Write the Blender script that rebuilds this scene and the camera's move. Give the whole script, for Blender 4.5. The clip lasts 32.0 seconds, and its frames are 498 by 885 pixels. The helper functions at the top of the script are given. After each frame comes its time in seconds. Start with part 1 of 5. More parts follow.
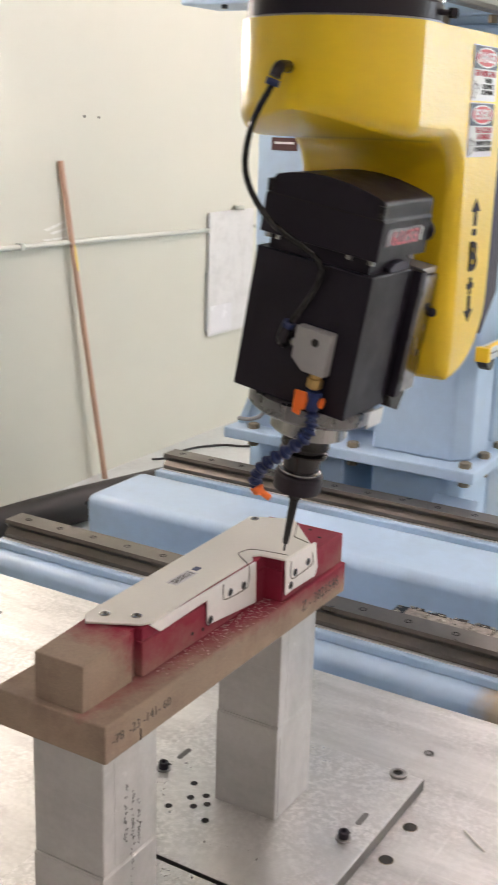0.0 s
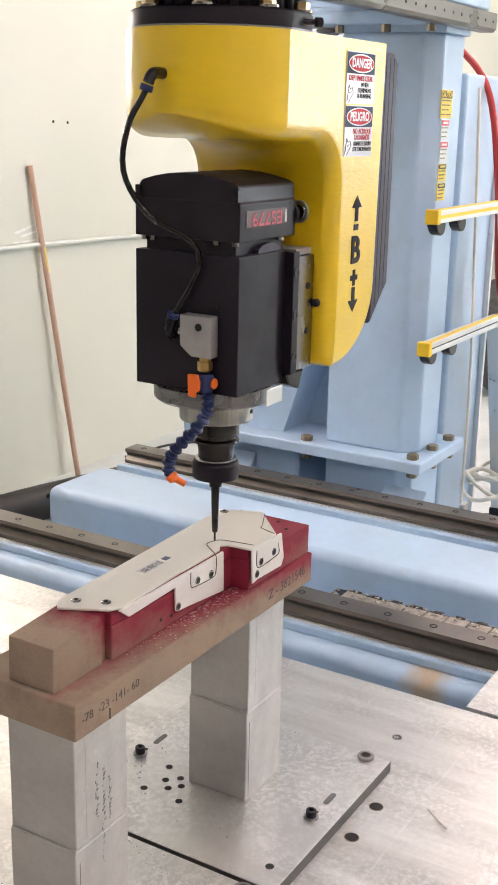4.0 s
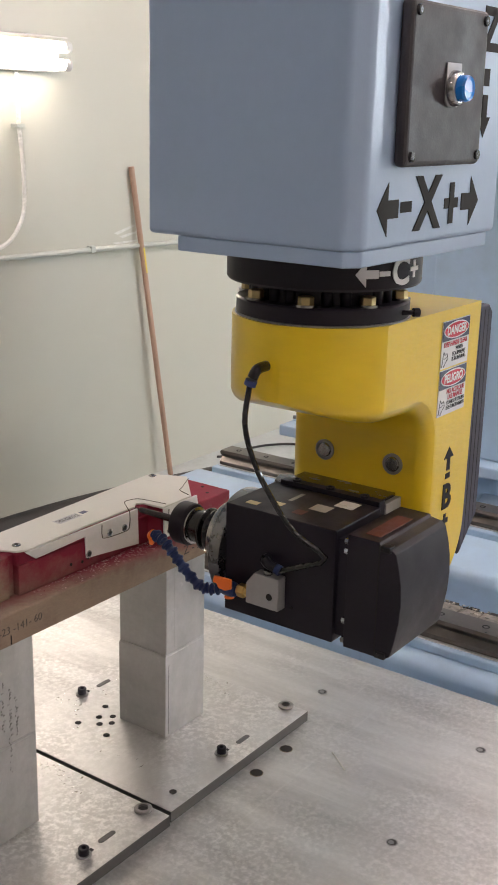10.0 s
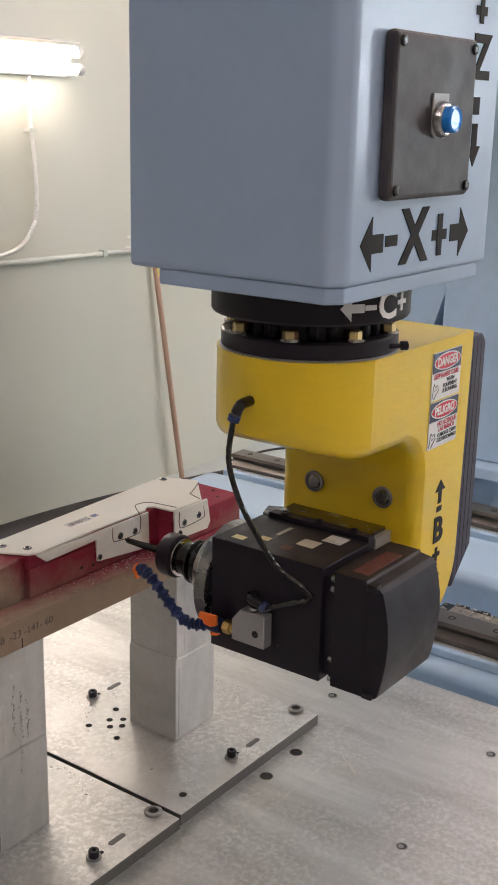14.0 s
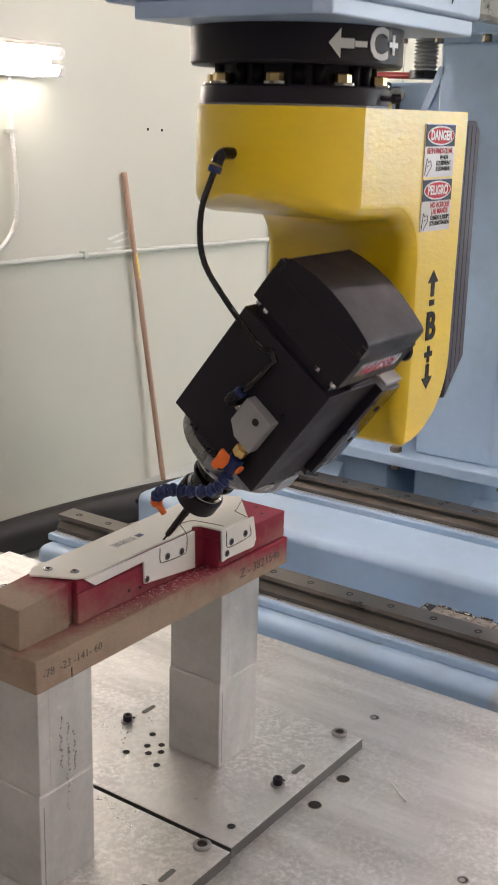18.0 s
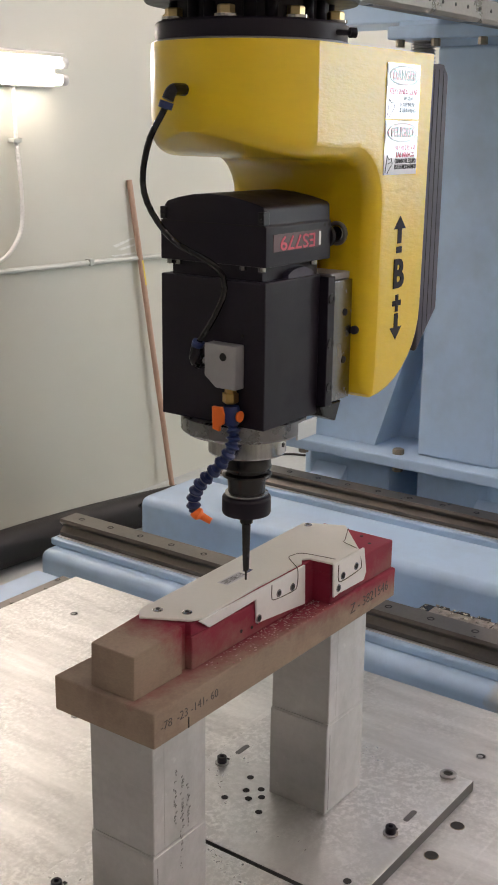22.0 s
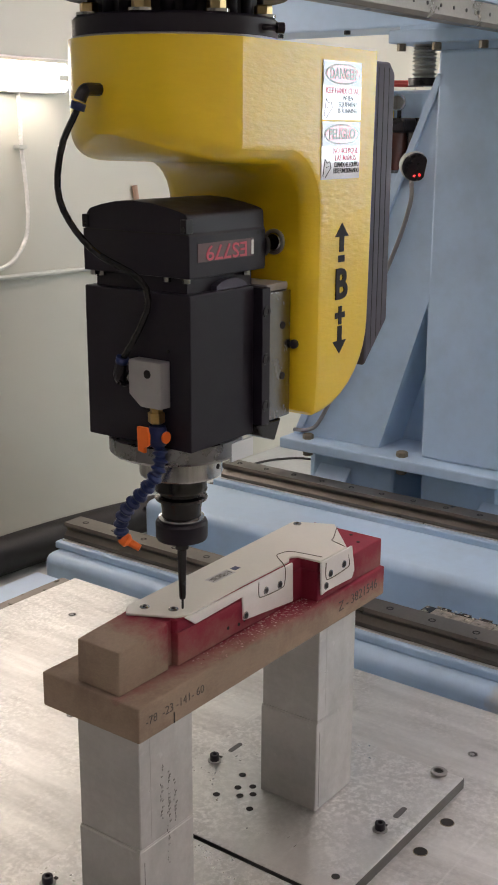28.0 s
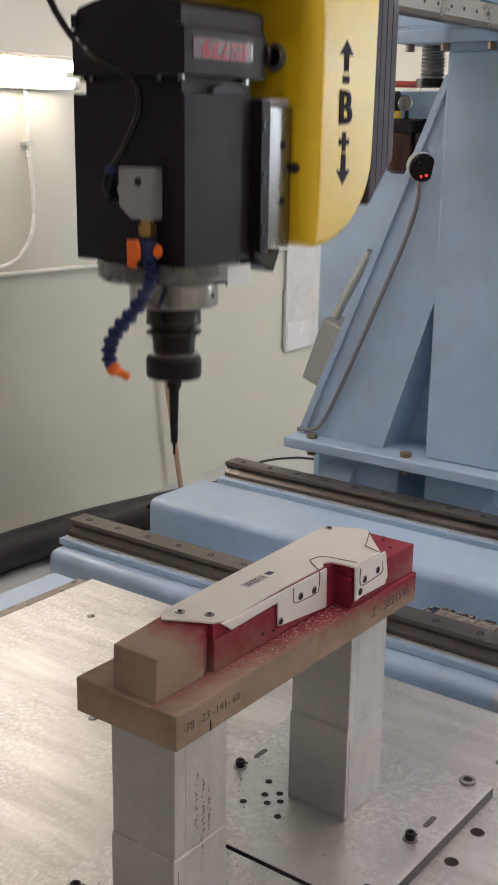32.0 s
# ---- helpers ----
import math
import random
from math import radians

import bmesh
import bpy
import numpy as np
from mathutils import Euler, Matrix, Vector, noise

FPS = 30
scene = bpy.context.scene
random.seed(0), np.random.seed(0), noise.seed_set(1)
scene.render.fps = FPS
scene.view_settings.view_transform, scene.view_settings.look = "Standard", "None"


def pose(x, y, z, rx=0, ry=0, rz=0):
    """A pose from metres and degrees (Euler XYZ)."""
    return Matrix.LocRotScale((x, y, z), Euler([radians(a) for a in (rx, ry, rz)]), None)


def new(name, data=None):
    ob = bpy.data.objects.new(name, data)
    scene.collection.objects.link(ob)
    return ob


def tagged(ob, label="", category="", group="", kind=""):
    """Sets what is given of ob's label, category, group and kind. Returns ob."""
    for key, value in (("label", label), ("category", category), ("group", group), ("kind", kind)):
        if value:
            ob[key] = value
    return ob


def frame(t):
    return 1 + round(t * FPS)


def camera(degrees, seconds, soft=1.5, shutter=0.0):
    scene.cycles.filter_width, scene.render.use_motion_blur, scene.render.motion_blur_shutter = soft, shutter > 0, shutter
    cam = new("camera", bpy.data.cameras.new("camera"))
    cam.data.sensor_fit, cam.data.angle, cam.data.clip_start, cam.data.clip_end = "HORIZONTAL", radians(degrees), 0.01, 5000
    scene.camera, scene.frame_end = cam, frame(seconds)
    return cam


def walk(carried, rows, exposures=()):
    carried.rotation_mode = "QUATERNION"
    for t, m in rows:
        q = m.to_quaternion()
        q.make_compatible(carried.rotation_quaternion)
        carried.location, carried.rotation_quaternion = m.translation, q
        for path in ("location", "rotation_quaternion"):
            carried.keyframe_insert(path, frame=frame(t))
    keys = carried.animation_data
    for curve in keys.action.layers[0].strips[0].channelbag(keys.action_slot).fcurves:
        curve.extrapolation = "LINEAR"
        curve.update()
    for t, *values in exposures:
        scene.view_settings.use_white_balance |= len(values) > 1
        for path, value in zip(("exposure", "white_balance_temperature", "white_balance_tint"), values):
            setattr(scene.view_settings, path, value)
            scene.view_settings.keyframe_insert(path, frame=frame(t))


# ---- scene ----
cam = camera(24.885, 32.0, soft=1.8, shutter=0.4)
PATH = [
    (0, 0.0159, 0.1650, 1.5398, 73.734, -1.530, -58.521),
    (0.5, 0.0225, 0.1128, 1.5405, 73.279, -2.139, -61.528),
    (1, 0.0083, 0.0624, 1.5483, 73.221, -1.826, -60.056),
    (1.5, -0.0104, 0.0298, 1.5514, 73.764, -1.923, -59.104),
    (2, -0.0141, 0.0181, 1.5507, 73.736, -1.342, -58.836),
    (2.5, -0.0188, 0.0099, 1.5500, 74.029, -1.472, -58.861),
    (3, -0.0222, 0.0052, 1.5496, 73.977, -1.479, -59.064),
    (3.5, -0.0232, 0.0009, 1.5506, 73.854, -1.285, -58.848),
    (5.5, -0.0072, 0.0048, 1.5512, 73.889, -0.996, -58.824),
    (6, -0.0018, 0.0018, 1.5510, 73.924, -0.899, -58.483),
    (6.5, -0.0023, 0.0046, 1.5527, 74.066, -0.790, -58.369),
    (7, -0.0061, 0.0093, 1.5539, 74.141, -0.844, -58.564),
    (7.5, -0.0122, 0.0104, 1.5578, 74.110, -1.008, -58.789),
    (8, -0.0173, 0.0134, 1.5625, 74.127, -1.410, -57.795),
    (8.5, -0.0195, 0.0234, 1.5648, 74.209, -1.010, -56.803),
    (9, -0.0225, 0.0349, 1.5654, 74.066, -1.214, -55.175),
    (9.5, -0.0280, 0.0382, 1.5648, 73.790, -1.302, -54.522),
    (10, -0.0330, 0.0314, 1.5639, 73.689, -1.288, -54.261),
    (10.5, -0.0330, 0.0284, 1.5633, 73.337, -1.043, -53.141),
    (11, -0.0299, 0.0289, 1.5627, 73.505, -1.033, -53.083),
    (11.5, -0.0294, 0.0294, 1.5621, 73.434, -0.959, -53.002),
    (12, -0.0312, 0.0301, 1.5630, 73.546, -1.045, -52.966),
    (12.5, -0.0328, 0.0302, 1.5645, 73.617, -1.108, -53.391),
    (13, -0.0331, 0.0289, 1.5647, 73.647, -1.213, -53.565),
    (13.5, -0.0331, 0.0286, 1.5648, 73.695, -1.303, -53.920),
    (14, -0.0349, 0.0283, 1.5660, 73.839, -1.201, -53.671),
    (14.5, -0.0369, 0.0300, 1.5672, 73.786, -1.345, -53.889),
    (16.5, -0.0361, 0.0286, 1.5647, 73.868, -1.294, -53.880),
    (17, -0.0374, 0.0313, 1.5653, 73.930, -1.282, -53.776),
    (17.5, -0.0367, 0.0294, 1.5660, 73.978, -1.161, -53.893),
    (18, -0.0352, 0.0290, 1.5627, 73.992, -1.369, -54.614),
    (18.5, -0.0334, 0.0315, 1.5598, 74.048, -1.401, -54.704),
    (19, -0.0306, 0.0322, 1.5583, 74.062, -1.235, -54.605),
    (19.5, -0.0262, 0.0279, 1.5557, 74.057, -1.431, -55.632),
    (20, -0.0258, 0.0254, 1.5554, 73.819, -1.542, -55.902),
    (20.5, -0.0257, 0.0234, 1.5551, 73.852, -1.433, -55.989),
    (21, -0.0243, 0.0183, 1.5541, 73.794, -1.102, -55.607),
    (21.5, -0.0224, 0.0006, 1.5559, 74.052, -0.661, -54.602),
    (22, -0.0207, -0.0217, 1.5580, 74.344, -0.595, -53.832),
    (22.5, -0.0227, -0.0383, 1.5572, 74.474, -0.884, -53.184),
    (23, -0.0269, -0.0465, 1.5536, 74.548, -0.793, -52.898),
    (23.5, -0.0307, -0.0537, 1.5536, 74.828, -0.612, -53.241),
    (24, -0.0305, -0.0570, 1.5549, 74.914, -0.282, -52.970),
    (24.5, -0.0288, -0.0569, 1.5550, 74.915, -0.307, -52.856),
    (25, -0.0274, -0.0575, 1.5558, 74.890, -0.310, -53.039),
    (25.5, -0.0257, -0.0580, 1.5567, 74.861, -0.280, -53.225),
    (27.5, -0.0196, -0.0448, 1.5567, 74.571, -0.126, -53.164),
    (28, -0.0163, -0.0467, 1.5546, 74.619, -0.234, -53.335),
    (28.5, -0.0129, -0.0482, 1.5540, 74.615, 0.003, -53.385),
    (29, -0.0113, -0.0483, 1.5541, 74.556, -0.031, -53.594),
    (29.5, -0.0107, -0.0487, 1.5544, 74.524, -0.090, -53.183),
    (30, -0.0121, -0.0473, 1.5536, 74.225, -0.140, -52.876),
    (30.5, -0.0147, -0.0466, 1.5538, 74.233, -0.195, -52.795),
    (31, -0.0188, -0.0437, 1.5534, 74.340, -0.441, -53.132),
    (31.5, -0.0228, -0.0394, 1.5531, 74.485, -0.635, -53.149),
    (32, -0.0268, -0.0372, 1.5527, 74.598, -0.815, -53.197),
]
EXPOSURES = [(0, 0.12), (2, 0.34), (6.5, 0.34), (8, 0.20), (9, -0.03), (10, -0.16), (14.5, -0.21), (18, -0.12), (21, -0.24), (23, -0.44), (32, -0.50)]
walk(cam, [(t, pose(*r)) for t, *r in PATH], EXPOSURES)

# ---- light: a workshop with a daylit window under unseen fluorescent lamps, some added as fill ----
world = bpy.data.worlds.new("world")
scene.world = world
world.use_nodes = True
world.node_tree.nodes["Background"].inputs[0].default_value = (0.9, 0.95, 1.0, 1)
world.node_tree.nodes["Background"].inputs[1].default_value = 0.02
LAMP = 1.0


# ---- materials ----
def mat(name, color, rough=0.5, metal=0.0, vary=0.12, scale=6.0, fine=90.0, bump=0.0, bump_scale=200.0,
        stain=None, stain_amount=0.0, stain_scale=3.0, stain_sharp=0.12, rough_vary=0.1, stretch=(1, 1, 1), coat=0.0, coat_rough=0.1):
    m = bpy.data.materials.new(name)
    m.use_nodes = True
    nt = m.node_tree
    b = nt.nodes["Principled BSDF"]
    link = nt.links.new

    def node(kind, **inputs):
        n = nt.nodes.new(kind)
        for k, v in inputs.items():
            n.inputs[k.replace("_", " ")].default_value = v
        return n

    tc = node("ShaderNodeTexCoord")
    mp = node("ShaderNodeMapping")
    mp.inputs["Scale"].default_value = stretch
    link(tc.outputs["Object"], mp.inputs["Vector"])
    n1 = node("ShaderNodeTexNoise", Scale=scale, Detail=4.0, Roughness=0.6)
    n2 = node("ShaderNodeTexNoise", Scale=fine, Detail=3.0, Roughness=0.6)
    link(mp.outputs[0], n1.inputs["Vector"])
    link(mp.outputs[0], n2.inputs["Vector"])
    add = node("ShaderNodeMath")
    add.operation = "ADD"
    link(n1.outputs[0], add.inputs[0])
    half = node("ShaderNodeMath")
    half.operation = "MULTIPLY"
    half.inputs[1].default_value = 0.6
    link(n2.outputs[0], half.inputs[0])
    link(half.outputs[0], add.inputs[1])
    rng = node("ShaderNodeMapRange")
    rng.inputs[1].default_value, rng.inputs[2].default_value = 0.4, 1.2
    rng.inputs[3].default_value, rng.inputs[4].default_value = 1 - vary, 1 + vary
    link(add.outputs[0], rng.inputs[0])
    base = node("ShaderNodeVectorMath")
    base.operation = "SCALE"
    base.inputs[0].default_value = color
    link(rng.outputs[0], base.inputs["Scale"])
    out = base.outputs[0]
    if stain:
        n3 = node("ShaderNodeTexNoise", Scale=stain_scale, Detail=6.0, Roughness=0.65)
        link(tc.outputs["Object"], n3.inputs["Vector"])
        r3 = node("ShaderNodeMapRange")
        r3.inputs[1].default_value, r3.inputs[2].default_value = 0.6 - stain_sharp, 0.6 + stain_sharp
        r3.inputs[4].default_value = stain_amount
        link(n3.outputs[0], r3.inputs[0])
        mx = node("ShaderNodeMix")
        mx.data_type = "RGBA"
        mx.inputs["B"].default_value = (*stain, 1)
        link(r3.outputs[0], mx.inputs[0])
        link(out, mx.inputs[6])
        mx.inputs[7].default_value = (*stain, 1)
        out = mx.outputs[2]
    link(out, b.inputs["Base Color"])
    rr = node("ShaderNodeMapRange")
    rr.inputs[1].default_value, rr.inputs[2].default_value = 0.3, 0.7
    rr.inputs[3].default_value, rr.inputs[4].default_value = max(0.02, rough - rough_vary), min(1, rough + rough_vary)
    link(n1.outputs[0], rr.inputs[0])
    link(rr.outputs[0], b.inputs["Roughness"])
    b.inputs["Metallic"].default_value = metal
    b.inputs["Coat Weight"].default_value = coat
    b.inputs["Coat Roughness"].default_value = coat_rough
    if bump:
        n4 = node("ShaderNodeTexNoise", Scale=bump_scale, Detail=3.0)
        link(mp.outputs[0], n4.inputs["Vector"])
        bp = node("ShaderNodeBump", Strength=bump, Distance=0.002)
        link(n4.outputs[0], bp.inputs["Height"])
        link(bp.outputs[0], b.inputs["Normal"])
        link(bp.outputs[0], b.inputs["Coat Normal"])
    return m


def dull(m, level):
    m.node_tree.nodes["Principled BSDF"].inputs["Specular IOR Level"].default_value = level
    return m


def glow(name, color, strength):
    m = bpy.data.materials.new(name)
    m.use_nodes = True
    b = m.node_tree.nodes["Principled BSDF"]
    b.inputs["Base Color"].default_value = (*color, 1)
    b.inputs["Emission Color"].default_value = (*color, 1)
    b.inputs["Emission Strength"].default_value = strength
    return m


M_BLUE = mat("blue_machine_paint", (0.435, 0.585, 0.755), 0.42, vary=0.06, scale=3, fine=40, bump=0.12, bump_scale=120,
             stain=(0.30, 0.36, 0.42), stain_amount=0.35, stain_scale=4, coat=0.25, coat_rough=0.25)
M_RAM = mat("blue_grey_ram_paint", (0.35, 0.465, 0.645), 0.45, vary=0.04, scale=4, fine=60, bump=0.08, bump_scale=150, coat=0.35, coat_rough=0.2)
M_YEL = mat("yellow_cast_paint", (0.82, 0.58, 0.012), 0.34, vary=0.04, scale=10, fine=80, bump=0.12, bump_scale=110, coat=0.7, coat_rough=0.14, rough_vary=0.05, stretch=(0.6, 0.6, 2.0))
M_YELF = mat("brushed_yellow_paint", (0.82, 0.58, 0.012), 0.34, vary=0.05, scale=10, fine=80, bump=0.30, bump_scale=190, coat=0.4, coat_rough=0.26, rough_vary=0.05, stretch=(0.40, 0.5, 1.2))
M_BLACK = dull(mat("black_anodised", (0.012, 0.0095, 0.0165), 0.44, vary=0.2, scale=20, fine=200, bump=0.05, bump_scale=500), 0.28)
M_BLKP = dull(mat("black_plastic", (0.009, 0.008, 0.011), 0.32, vary=0.2, scale=20, fine=200, bump=0.04, bump_scale=400), 0.34)
M_TUBING = mat("glossy_black_tubing", (0.008, 0.008, 0.009), 0.16, vary=0.1, scale=20, fine=200)
M_COVER = mat("dark_violet_grey_cover", (0.045, 0.040, 0.065), 0.55, vary=0.12, scale=15, fine=150)
# Bright and dark reflection streaks of turned steel are put into its colour.
M_STEEL = mat("reflection_streaked_steel", (0.42, 0.415, 0.42), 0.21, 1.0, vary=0.45, scale=46, fine=160, rough_vary=0.05, stretch=(1, 1, 0.04))
M_DSTEEL = mat("dark_oiled_steel", (0.048, 0.046, 0.047), 0.26, 0.85, vary=0.08, scale=25, fine=200, rough_vary=0.04)
M_RAIL = mat("worn_rail_steel", (0.15, 0.135, 0.12), 0.34, 0.75, vary=0.25, scale=8, fine=120, stain=(0.15, 0.125, 0.10), stain_amount=0.4, stain_scale=14)
M_CUT = mat("dark_trim_cut", (0.06, 0.045, 0.03), 0.8, vary=0.3, scale=60)
M_STRIP = mat("dull_red_print", (0.09, 0.018, 0.016), 0.5, vary=0.2, scale=60)
M_LABELD = mat("dull_rating_label", (0.36, 0.34, 0.30), 0.5, vary=0.2, scale=60)
M_CREAM = mat("cream_panel_laminate", (0.72, 0.715, 0.655), 0.5, vary=0.05, scale=12, fine=200, bump=0.06, bump_scale=300)
M_WHITE = mat("white_flange_laminate", (0.78, 0.77, 0.75), 0.55, vary=0.08, scale=14, fine=180, bump=0.1, bump_scale=260)
M_WALL = mat("pale_green_wall_sheet", (0.545, 0.545, 0.462), 0.36, vary=0.015, scale=0.7, fine=6, bump=0.05, bump_scale=2.5, rough_vary=0.0)
M_FLOOR = mat("grey_concrete_floor", (0.50, 0.53, 0.52), 0.5, vary=0.15, scale=2, fine=40, bump=0.1, bump_scale=80,
              stain=(0.25, 0.26, 0.25), stain_amount=0.5, stain_scale=2)
M_CEIL = mat("white_ceiling_panel", (0.75, 0.74, 0.70), 0.8, vary=0.05, scale=1, fine=30)
M_HOSE = mat("black_corrugated_hose", (0.025, 0.023, 0.022), 0.5, vary=0.3, scale=12, fine=80)
M_WOOD = mat("pale_wood_pole", (0.44, 0.285, 0.20), 0.55, vary=0.2, scale=10, fine=90, stretch=(6, 6, 0.6))
M_COND = mat("grey_conduit", (0.50, 0.52, 0.47), 0.4, 0.4, vary=0.1)
M_SCUFF = mat("pale_wall_scuff", (0.70, 0.71, 0.655), 0.3, vary=0.1, scale=30)
M_SIGN = mat("dark_red_sign", (0.07, 0.018, 0.02), 0.4, vary=0.1)
M_GBOX = mat("grey_enclosure_paint", (0.42, 0.43, 0.41), 0.45, 0.2, vary=0.1, scale=8, stain=(0.25, 0.25, 0.24), stain_amount=0.4, stain_scale=10)
M_SBOX = mat("pale_grey_enclosure", (0.60, 0.60, 0.585), 0.4, 0.1, vary=0.08, scale=8, stain=(0.36, 0.36, 0.35), stain_amount=0.4, stain_scale=12)
M_ORANGE = mat("orange_plastic", (0.85, 0.17, 0.02), 0.4, vary=0.06)
M_NAVY = mat("dark_blue_plastic", (0.006, 0.019, 0.095), 0.38, vary=0.1)
M_BRASS = mat("brass", (0.62, 0.42, 0.16), 0.32, 1.0, vary=0.1)
M_ZINC = mat("yellow_zinc", (0.60, 0.47, 0.24), 0.35, 1.0, vary=0.15)
M_MACH = mat("machined_grey_steel", (0.30, 0.295, 0.29), 0.42, 0.8, vary=0.2, scale=40, fine=260, stretch=(1, 1, 0.4))
M_PLATEM = mat("milled_mount_steel", (0.24, 0.235, 0.24), 0.24, 1.0, vary=0.20, scale=60, fine=400, stretch=(1, 1, 0.5), rough_vary=0.06)
M_OLDZ = mat("tarnished_zinc", (0.26, 0.22, 0.16), 0.5, 0.6, vary=0.2, scale=60)
M_NOSE = mat("turned_grey_aluminium", (0.24, 0.24, 0.25), 0.28, 0.95, vary=0.03, scale=30, fine=200, rough_vary=0.02)
M_GREYB = mat("grey_cast_block", (0.36, 0.36, 0.37), 0.5, 0.5, vary=0.08, bump=0.1)
# Shade inside holes, wells and grooves, put into near-black discs and strips.
M_DARK = mat("recess_shade_black", (0.012, 0.011, 0.010), 0.8, vary=0.1)
M_INK = mat("black_vinyl", (0.012, 0.011, 0.011), 0.75, vary=0.1)
M_WVIN = mat("white_vinyl", (0.78, 0.78, 0.78), 0.35, vary=0.03)
M_PENCIL = mat("faded_marker_ink", (0.07, 0.06, 0.055), 0.7, vary=0.3, scale=80)
M_FAINT = mat("faint_pencil", (0.17, 0.165, 0.16), 0.7, vary=0.4, scale=90)
M_LABEL = mat("glossy_white_label", (0.76, 0.76, 0.77), 0.25, vary=0.03, bump=0.02, bump_scale=160, coat=1.0, coat_rough=0.03)
M_LBLUE = dull(mat("navy_label_ink", (0.022, 0.025, 0.07), 0.6, vary=0.05, coat=0.85, coat_rough=0.03), 0.2)
M_LBLK = dull(mat("black_label_ink", (0.015, 0.014, 0.016), 0.6, vary=0.05, coat=0.85, coat_rough=0.03), 0.2)
M_LRED = dull(mat("red_label_ink", (0.55, 0.02, 0.05), 0.6, vary=0.05, coat=0.85, coat_rough=0.03), 0.2)
M_LINE = mat("dark_label_print", (0.07, 0.06, 0.04), 0.5, vary=0.2, scale=80)
M_LYEL = mat("yellow_label", (0.75, 0.58, 0.06), 0.4, vary=0.05)
M_PANEL = mat("brown_black_cover_plate", (0.040, 0.034, 0.040), 0.5, vary=0.1, scale=40, fine=300, bump=0.1, bump_scale=400)
M_BTN = mat("blue_push_button", (0.02, 0.25, 0.80), 0.25, vary=0.02, coat=0.5)
M_REDH = mat("red_rubber_hose", (0.45, 0.03, 0.025), 0.4, vary=0.1)
M_BEIGE = mat("beige_cable", (0.74, 0.71, 0.62), 0.5, vary=0.05)
M_DROP = mat("white_plastic_conduit", (0.74, 0.73, 0.68), 0.4, vary=0.05)
M_GCABLE = mat("grey_cable", (0.22, 0.22, 0.23), 0.5, vary=0.1)
M_BAR = mat("aluminium_profile", (0.68, 0.68, 0.68), 0.35, 0.8, vary=0.06, stretch=(0.3, 4, 4))
M_SYEL = mat("yellow_end_cap", (0.85, 0.56, 0.02), 0.4, vary=0.04)
M_AMBER = mat("amber_oil_bowl", (0.075, 0.024, 0.016), 0.12, vary=0.2, coat=0.6)
M_CHIP = mat("chip_dusted_steel", (0.34, 0.30, 0.255), 0.5, 0.5, vary=0.5, scale=60, fine=200, bump=0.5, bump_scale=120, stain=(0.07, 0.06, 0.05), stain_amount=0.8, stain_scale=45, stain_sharp=0.10)
M_CHIPY = mat("yellowed_chip_plate", (0.60, 0.53, 0.32), 0.6, 0.0, vary=0.3, scale=40, fine=150)
M_TUBE = glow("fluorescent_tube", (1.0, 0.88, 0.80), 29.0)
M_CTUBE = glow("ceiling_fluorescent_tube", (1.0, 0.83, 0.825), 43.5)
M_DAY = glow("daylight_on_frosted_glass", (0.80, 0.90, 1.0), 21.0)
M_LED = glow("red_led", (1.0, 0.03, 0.03), 3.0)
# Red lettering on a label strip, with a faint glow added.
M_DISP = glow("red_lettering_faint_glow", (0.48, 0.05, 0.09), 0.02)
M_DGLASS = mat("display_window", (0.13, 0.085, 0.10), 0.25, vary=0.05, coat=0.6)


def mixed(m, color, amount, noise_scale, noise_gain, *terms):
    """Mixes a second colour over a material: amount + noise + the sum of gain * (coordinate - start), or gain * |coordinate - start| for "abs"."""
    nt = m.node_tree
    link = nt.links.new
    b = nt.nodes["Principled BSDF"]
    old = b.inputs["Base Color"].links[0].from_socket
    tc, sep, noi = nt.nodes.new("ShaderNodeTexCoord"), nt.nodes.new("ShaderNodeSeparateXYZ"), nt.nodes.new("ShaderNodeTexNoise")
    noi.inputs["Scale"].default_value, noi.inputs["Detail"].default_value, noi.inputs["Roughness"].default_value = noise_scale, 6, 0.7
    link(tc.outputs["Object"], sep.inputs[0])
    link(tc.outputs["Object"], noi.inputs["Vector"])

    def op(kind, a, c):
        n = nt.nodes.new("ShaderNodeMath")
        n.operation = kind
        link(a, n.inputs[0])
        if isinstance(c, (int, float)):
            n.inputs[1].default_value = c
        else:
            link(c, n.inputs[1])
        return n.outputs[0]

    total = op("MULTIPLY_ADD", noi.outputs[0], noise_gain)
    nt.nodes[-1].inputs[2].default_value = amount - 0.5 * noise_gain
    for axis, start, gain, kind in terms:
        v = op("SUBTRACT", sep.outputs["xyz".index(axis)], start)
        if kind == "abs":
            v = op("ABSOLUTE", v, 0)
        total = op("ADD", total, op("MULTIPLY", v, gain))
    lim = nt.nodes.new("ShaderNodeClamp")
    link(total, lim.inputs[0])
    mx = nt.nodes.new("ShaderNodeMix")
    mx.data_type = "RGBA"
    mx.inputs[7].default_value = (*color, 1)
    link(lim.outputs[0], mx.inputs[0])
    link(old, mx.inputs[6])
    link(mx.outputs[2], b.inputs["Base Color"])
    return m


def board(name):
    return mat(name, (0.30, 0.225, 0.165), 0.75, vary=0.22, scale=9, fine=220, bump=0.15, bump_scale=300, stain=(0.14, 0.095, 0.07), stain_amount=0.55, stain_scale=14, stretch=(1, 1, 3))


